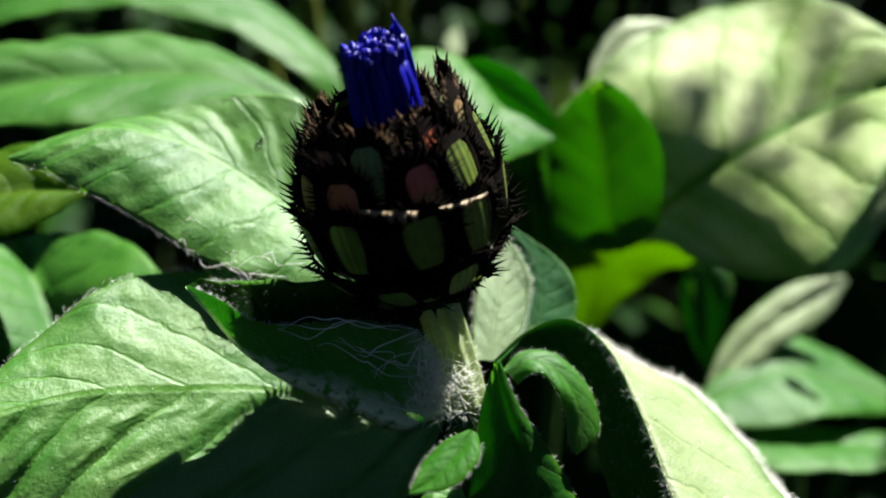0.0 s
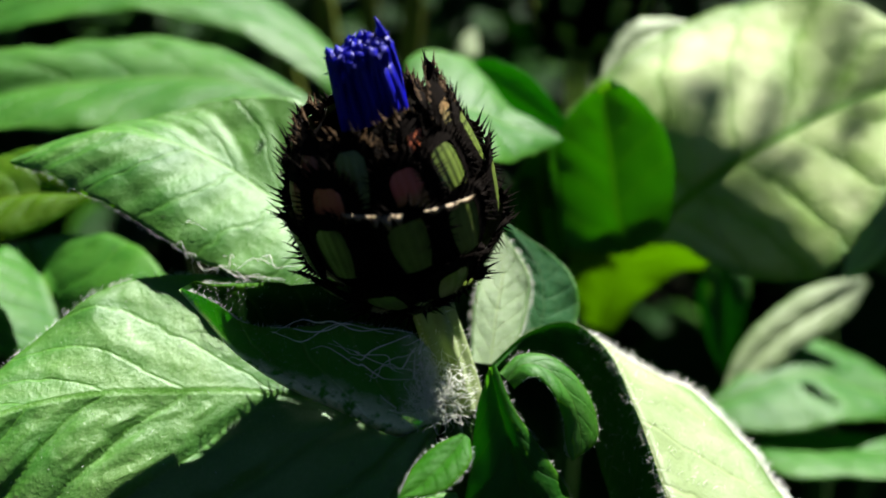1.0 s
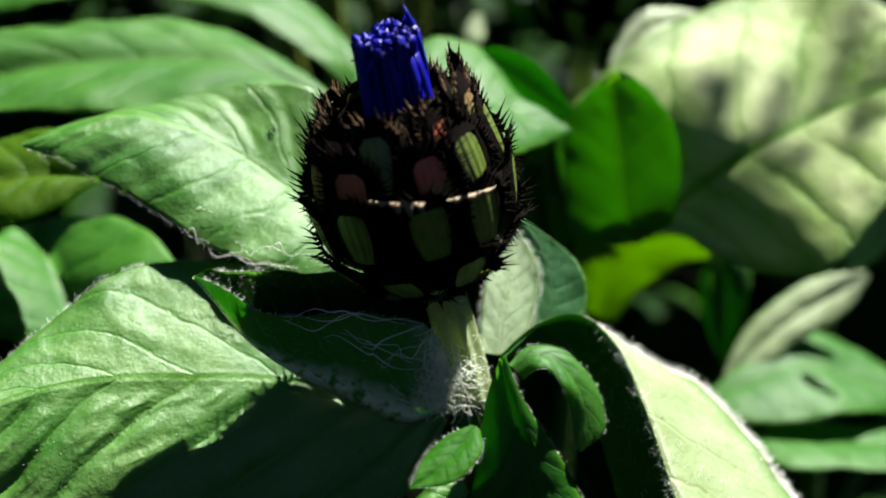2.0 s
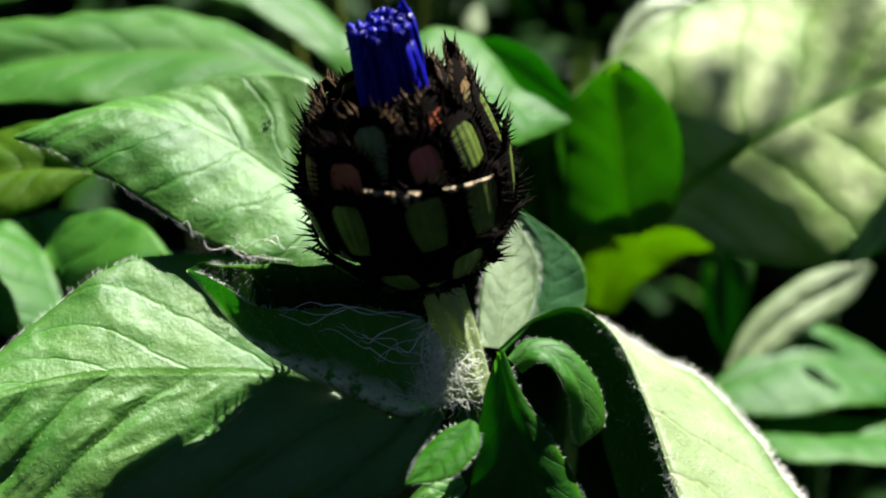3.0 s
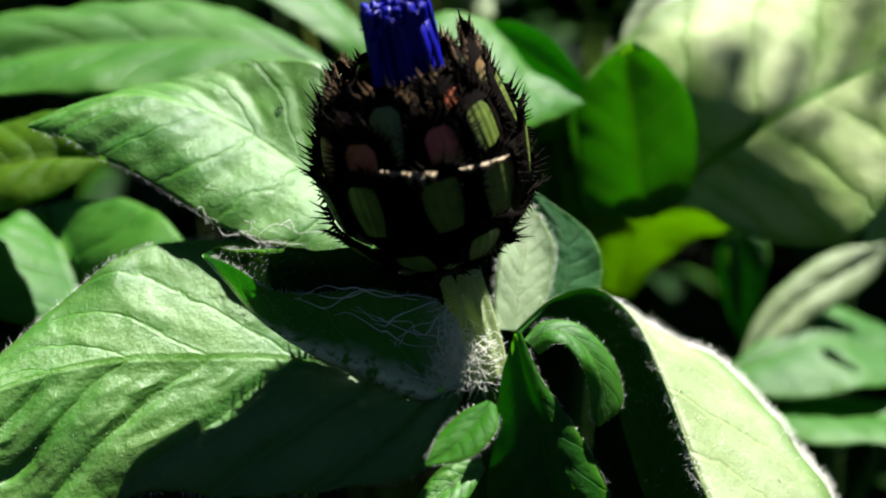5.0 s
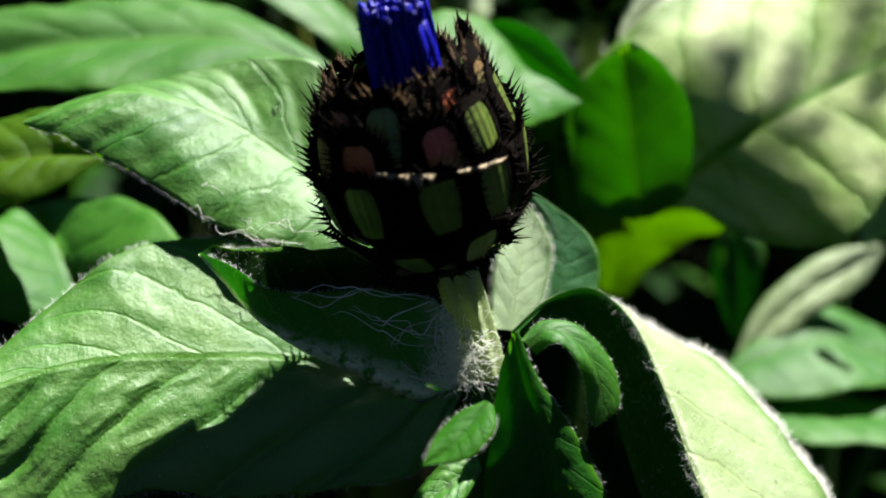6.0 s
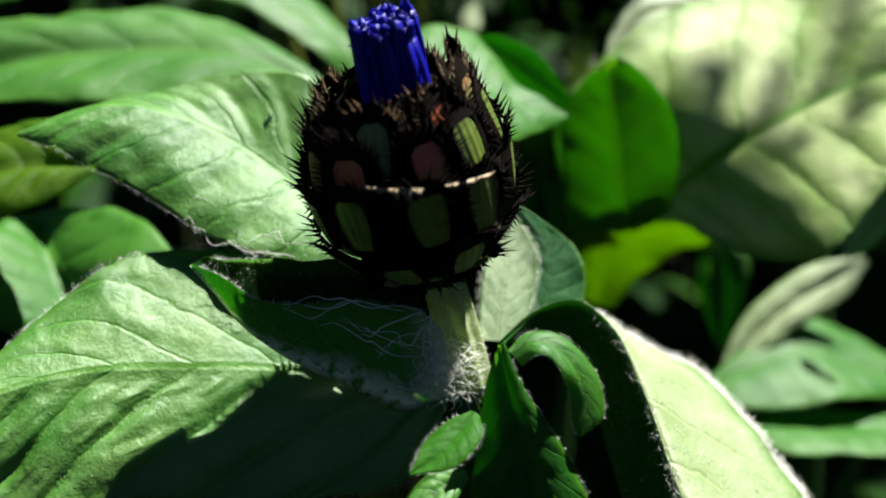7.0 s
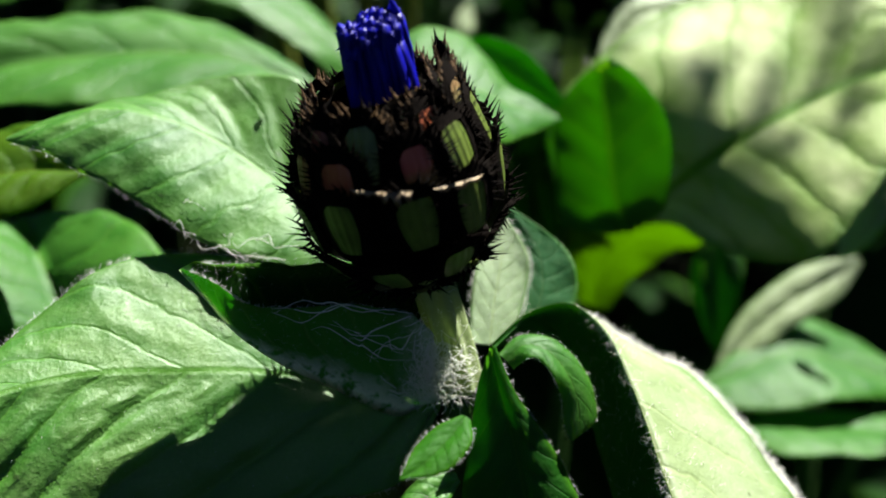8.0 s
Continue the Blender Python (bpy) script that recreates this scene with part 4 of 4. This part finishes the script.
def flower_bud(place, label, seed, florets=True, follow=None):
    """A ball-shaped bud of overlapping scales with a tuft of blue florets."""
    rnd = random.Random(seed)
    bud = thing("flower_bud", place, label, "flower bud", "flower buds")
    origin = Vector(place) if follow is None else follow
    bottom = HEART - AXIS * 5.9
    if florets:
        foot = BASE
        place_tube("stem", [foot, foot.lerp(bottom, 0.35) + Vector((0.25, 0, 0)), foot.lerp(bottom, 0.7) + Vector((0.2, 0, 0)), bottom + AXIS * 0.8], [1.6, 1.45, 1.4, 1.6], STEM_WOOL, bud, "pale green ribbed stem with wool", ribs=6, rib=0.16, sides=36)
        verts, faces = [], []
        for k in range(900):
            t = rnd.random() ** 1.6
            c = foot.lerp(bottom, t * 0.95) + Vector((0.2 * math.sin(t * 3), 0, 0))
            out = Vector((rnd.gauss(0, 1), rnd.gauss(0, 1), rnd.gauss(0, 0.5))).normalized()
            p = c + out * 1.15
            tip = p + (out + Vector([rnd.gauss(0, 0.8) for _ in range(3)])).normalized() * rnd.uniform(0.4, 1.5 - 0.8 * t)
            needle(verts, faces, p * MM - origin, tip * MM - origin, 0.035 * MM)
        part("wool", mesh_from(verts, faces), WOOL, bud, "white wool on the stem", kind="stuff")
    verts, faces = [], []
    for i in range(25):
        h = -6.1 + 13.6 * i / 24
        for s in range(28):
            verts.append(on_bud(h, 2 * math.pi * s / 28, -0.05)[0] * MM - origin)
    for i in range(24):
        for s in range(28):
            a, b = i * 28 + s, i * 28 + (s + 1) % 28
            faces.append((a, b, b + 28, a + 28))
    part("receptacle", mesh_from(verts, faces), CORE, bud, "dark inner body of the bud")
    # height on the bud, count, length, half width, lift, flare, turn of one scale
    tiers = ((-5.9, 8, 3.4, 1.9, 0.75, 0.3, -95), (-4.5, 9, 4.3, 2.2, 0.68, 0.4, -78), (-1.5, 10, 4.9, 2.35, 0.55, 0.5, -102), (1.6, 10, 4.9, 2.2, 0.42, 0.75, -104), (3.2, 9, 4.6, 1.9, 0.28, 1.1, -122), (4.4, 8, 3.6, 1.5, 0.08, 0.8, -80))
    for tier, (h0, count, long, wide, lift, spread, first) in enumerate(tiers):
        for k in range(count):
            turn = radians(first) + 2 * math.pi * k / count + rnd.gauss(0, 0.07)
            bearing = (math.degrees(turn) + 180) % 360 - 180
            rosy = tier == 3 and -118 < bearing < -55 or tier == 4 and -135 < bearing < -108
            red = tier in (3, 4) and -80 < bearing < -20
            # Right-hand top scales are paler: sunlight put into their colour.
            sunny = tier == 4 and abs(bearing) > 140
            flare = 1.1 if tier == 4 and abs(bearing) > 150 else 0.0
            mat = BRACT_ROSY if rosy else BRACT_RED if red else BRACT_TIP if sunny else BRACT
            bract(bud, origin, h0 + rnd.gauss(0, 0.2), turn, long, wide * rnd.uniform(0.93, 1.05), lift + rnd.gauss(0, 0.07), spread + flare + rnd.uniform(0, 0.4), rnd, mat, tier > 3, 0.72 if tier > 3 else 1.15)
    if florets:
        crown, rise = HEART + Vector((-0.8, 0, 4.0)), Vector((-0.14, -0.03, 0.99)).normalized()
        for k in range(110):
            a, q = k * 2.399963, math.sqrt((k + 0.5) / 110)
            out = SIDE * math.cos(a) + FORE * math.sin(a)
            long = 7.3 + rnd.uniform(-1.0, 0.35) - (0.9 if 0.15 < q < 0.55 and math.cos(a - 5.2) > 0.2 else 0.0)
            foot_p = crown + out * 1.95 * q
            mid_p = foot_p + rise * long * 0.5 + out * 0.2 * q + Vector([rnd.gauss(0, 0.2) for _ in range(3)])
            head = foot_p + rise * long - out * 0.05 * q + Vector([rnd.gauss(0, 0.14) for _ in range(3)])
            hook = head + Vector([rnd.gauss(0, 0.22) for _ in range(3)]) + rise * rnd.uniform(-0.1, 0.25)
            verts, faces = tube([foot_p, mid_p, head, hook], [0.26, 0.32, 0.34, 0.20], sides=8, steps=9, ribs=4, rib=0.3)
            for lobe in range(3):
                way = (rise * 0.6 + Vector([rnd.gauss(0, 0.6) for _ in range(3)])).normalized()
                needle(verts, faces, hook - way * 0.15, hook + way * rnd.uniform(0.25, 0.65), 0.16, sides=4)
            part("floret", mesh_from([v * MM - origin for v in verts], faces), BLUE, bud)
        verts, faces = tube([crown - SIDE * 1.95, crown - SIDE * 2.1 + rise * 5, crown - SIDE * 1.8 + rise * 7.6, crown - SIDE * 1.35 + rise * 9.3], [0.35, 0.4, 0.3, 0.06], sides=6, steps=8, ribs=3, rib=0.3)
        part("floret", mesh_from([v * MM - origin for v in verts], faces), BLUE, bud, "one longer upright floret")
        # Torn dry scale edges; the light they catch is put into the pale colour.
        for turn0, turn1, droop in ((-74, -90, 0.18), (-86, -103, 0.75), (-112, -140, 0.28)):
            verts, faces = [], []
            steps = 16
            for k in range(steps + 1):
                turn = turn0 + (turn1 - turn0) * k / steps
                a, h = radians(turn), 3.2 + 0.026 * (turn + 90)
                fade = math.sin(math.pi * k / steps) ** 0.5
                ragged = droop * fade * abs(math.sin(k * math.pi / 5.3)) ** 1.5
                top = on_bud(h + 0.05 * fade, a, 1.5)[0]
                low = on_bud(h - 0.12 * fade - ragged, a, 1.55)[0]
                verts += [top * MM - origin, low * MM - origin, (top.lerp(low, 0.5) + FORE * 0.12) * MM - origin]
            for k in range(steps):
                for q in range(3):
                    faces.append((3 * k + q, 3 * k + 3 + q, 3 * k + 3 + (q + 1) % 3, 3 * k + (q + 1) % 3))
            part("dry_bract_edge", mesh_from(verts, faces), DRY, bud, "torn dry edge of a scale, pale for caught light")
    return bud


bud = flower_bud(tuple(BASE * MM), "round dark-scaled cornflower bud with a blue tuft opening", 4)

# ---- a second bud farther back, and stalks ----
SECOND = Vector((18.0, 72.9, 297.5)) - HEART
second = copy_thing(bud, Matrix.Translation((BASE + SECOND) * MM) @ pose(0, 0, 0, 0, 6, 140) @ Matrix.Scale(1.15, 4))
tagged(second, "closed dark-scaled bud in the shade farther back")
back_stem = thing("bud_stalk", tuple((BASE + SECOND) * MM), "long green stalk carrying the farther bud", "stalk", "stalks")
foot = BASE + SECOND
place_tube("stalk", [foot, foot + Vector((3, 4, -60)), foot + Vector((2, 8, -170)), Vector((foot.x + 4, foot.y + 10, -4))], [1.2, 1.5, 1.9, 2.4], STEM, back_stem, ribs=5, rib=0.1)
for top, lean in (((-16.4, 92.8, 296.7), 4), ((-1.6, 109.0, 295.2), -5), ((-12.3, 134.6, 290.1), 3), ((-28.5, 114.1, 294.2), 6)):
    top = Vector(top)
    stalk = thing("stalk", (top.x * MM, top.y * MM, 0), "yellow-green upright stalk of a plant behind", "stalk", "stalks")
    place_tube("shaft", [top, top + Vector((lean, 2, -70)), Vector((top.x + 2 * lean, top.y + 5, -5))], [1.6, 2.4, 3.0], STALK, stalk, ribs=4, rib=0.1)


def bushy_plant(x, y, tall, leaves, seed):
    rnd = random.Random(seed)
    bush = thing("neighbour_plant", (x * MM, y * MM, 0), "bushy plant farther back, shade put into its dark green", "plant", "neighbouring plants")
    place_tube("stem", [(x, y, -5), (x + rnd.uniform(-6, 6), y, tall * 0.5), (x, y + rnd.uniform(-6, 6), tall)], [2.8, 2.2, 1.0], STEM_DARK, bush, ribs=5, rib=0.1)
    for k in range(leaves):
        t = (k + 0.5) / leaves
        base = Vector((x, y, tall * (0.25 + 0.75 * t)))
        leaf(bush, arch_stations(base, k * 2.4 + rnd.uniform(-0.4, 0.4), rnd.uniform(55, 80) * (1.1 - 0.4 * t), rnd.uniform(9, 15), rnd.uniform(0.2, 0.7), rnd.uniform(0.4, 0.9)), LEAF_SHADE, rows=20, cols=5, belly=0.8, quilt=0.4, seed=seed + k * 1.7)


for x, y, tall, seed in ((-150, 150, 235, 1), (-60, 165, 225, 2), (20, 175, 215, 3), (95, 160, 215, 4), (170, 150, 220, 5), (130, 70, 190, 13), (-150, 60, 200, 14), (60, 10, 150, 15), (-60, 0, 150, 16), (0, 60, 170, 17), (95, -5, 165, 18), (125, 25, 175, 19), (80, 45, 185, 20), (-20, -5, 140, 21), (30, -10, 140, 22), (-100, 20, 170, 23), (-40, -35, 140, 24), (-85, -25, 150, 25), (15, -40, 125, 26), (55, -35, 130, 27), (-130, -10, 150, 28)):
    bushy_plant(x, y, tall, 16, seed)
# Added taller bushes, tops unseen, placed to keep sun off the background.
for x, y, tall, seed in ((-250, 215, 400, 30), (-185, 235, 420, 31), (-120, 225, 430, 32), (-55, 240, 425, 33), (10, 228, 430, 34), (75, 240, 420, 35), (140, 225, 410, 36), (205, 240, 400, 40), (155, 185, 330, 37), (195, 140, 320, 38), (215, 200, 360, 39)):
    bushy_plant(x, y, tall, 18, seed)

# Tallest added row, mostly unseen, blocks the sun for the rows before it.
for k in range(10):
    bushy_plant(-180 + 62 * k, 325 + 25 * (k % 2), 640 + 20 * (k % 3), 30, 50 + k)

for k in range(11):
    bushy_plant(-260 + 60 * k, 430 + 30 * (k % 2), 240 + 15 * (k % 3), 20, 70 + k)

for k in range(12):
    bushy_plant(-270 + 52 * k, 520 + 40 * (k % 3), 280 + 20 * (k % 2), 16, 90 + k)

# ---- unseen hedge ring, added round the bed to block low sky light ----
verts, faces = [], []
ring, levels = 96, 14
for s in range(ring):
    a = 2 * math.pi * s / ring
    tall = 0.42 + 0.05 * math.sin(5 * a)
    for k in range(levels * 2):
        inner = k < levels
        t = k / (levels - 1) if inner else (2 * levels - 1 - k) / (levels - 1)
        r = 0.95 if inner else 1.2
        n = noise.noise(Vector((math.sin(a) * 9, math.cos(a) * 9, t * 9))) * 0.06 + noise.noise(Vector((math.sin(a) * 30, math.cos(a) * 30, t * 30))) * 0.03
        verts.append((math.sin(a) * (r + n), math.cos(a) * (r + n), -0.02 + tall * t + n * 0.5))
for s in range(ring):
    for k in range(levels * 2 - 1):
        a, c = s * levels * 2 + k, (s + 1) % ring * levels * 2 + k
        faces.append((a, c, c + 1, a + 1))
tagged(part("hedge", mesh_from(verts, faces), plain("hedge_dark_green", (0.010, 0.022, 0.007), 0.8, 60.0, 0.3, bump=1.0, gloss=0.03)), "unseen dark green hedge added round the bed to block sky light", "hedge", kind="structure")

# ---- sway of the bud in the wind: seconds, degrees about y and about x ----
SWAY = [
    (0, -0.47, 0.95),
    (0.1, -0.22, 0.80),
    (0.2, -0.97, 0.65),
    (0.3, -1.28, 0.50),
    (0.4, -1.43, 0.35),
    (0.5, -0.36, 0.19),
    (0.6, -0.90, 0.35),
    (0.7, -2.23, 0.51),
    (0.8, -1.17, 0.66),
    (0.9, 0.40, 0.82),
    (1, -1.17, 0.98),
    (1.1, -1.81, 0.80),
    (1.2, 1.62, 0.61),
    (1.3, -0.47, 0.43),
    (1.4, 0.11, 0.25),
    (1.5, -0.08, 0.07),
    (1.6, -0.50, 0.01),
    (1.7, 0.45, -0.04),
    (1.8, 0.28, -0.10),
    (1.9, -0.82, -0.15),
    (2, 0.02, -0.21),
    (2.1, 0.32, -0.26),
    (2.2, -1.17, -0.32),
    (3.3, 0.26, -0.95),
    (3.4, -0.15, -1.01),
    (3.5, 0.43, -1.06),
    (3.6, 0.51, -0.96),
    (3.7, 0.31, -0.85),
    (3.8, 0.18, -0.75),
    (3.9, 0.80, -0.64),
    (4, -0.48, -0.53),
    (4.1, 0.69, -0.66),
    (4.2, 1.15, -0.80),
    (4.3, 0.58, -0.93),
    (4.4, -0.85, -1.06),
    (4.5, 0.81, -1.19),
    (4.6, 0.79, -1.10),
    (4.7, 0.24, -1.01),
    (5.8, 0.94, -0.04),
    (5.9, 1.25, 0.04),
    (6, 0.10, 0.13),
    (6.1, 0.15, 0.13),
    (6.2, -0.05, 0.13),
    (6.3, 0.60, 0.13),
    (6.4, 0.14, 0.12),
    (6.5, 0.27, 0.12),
    (6.6, -0.31, 0.10),
    (6.7, -0.52, 0.09),
    (7, 0.19, 0.03),
    (7.5, 0.01, -0.08),
    (8, 0.07, -0.12),
]


def motions():
    walk(bud, [(t, Matrix.Translation(BASE * MM) @ pose(0, 0, 0, about_x, about_y, 0)) for t, about_y, about_x in SWAY])


motions()
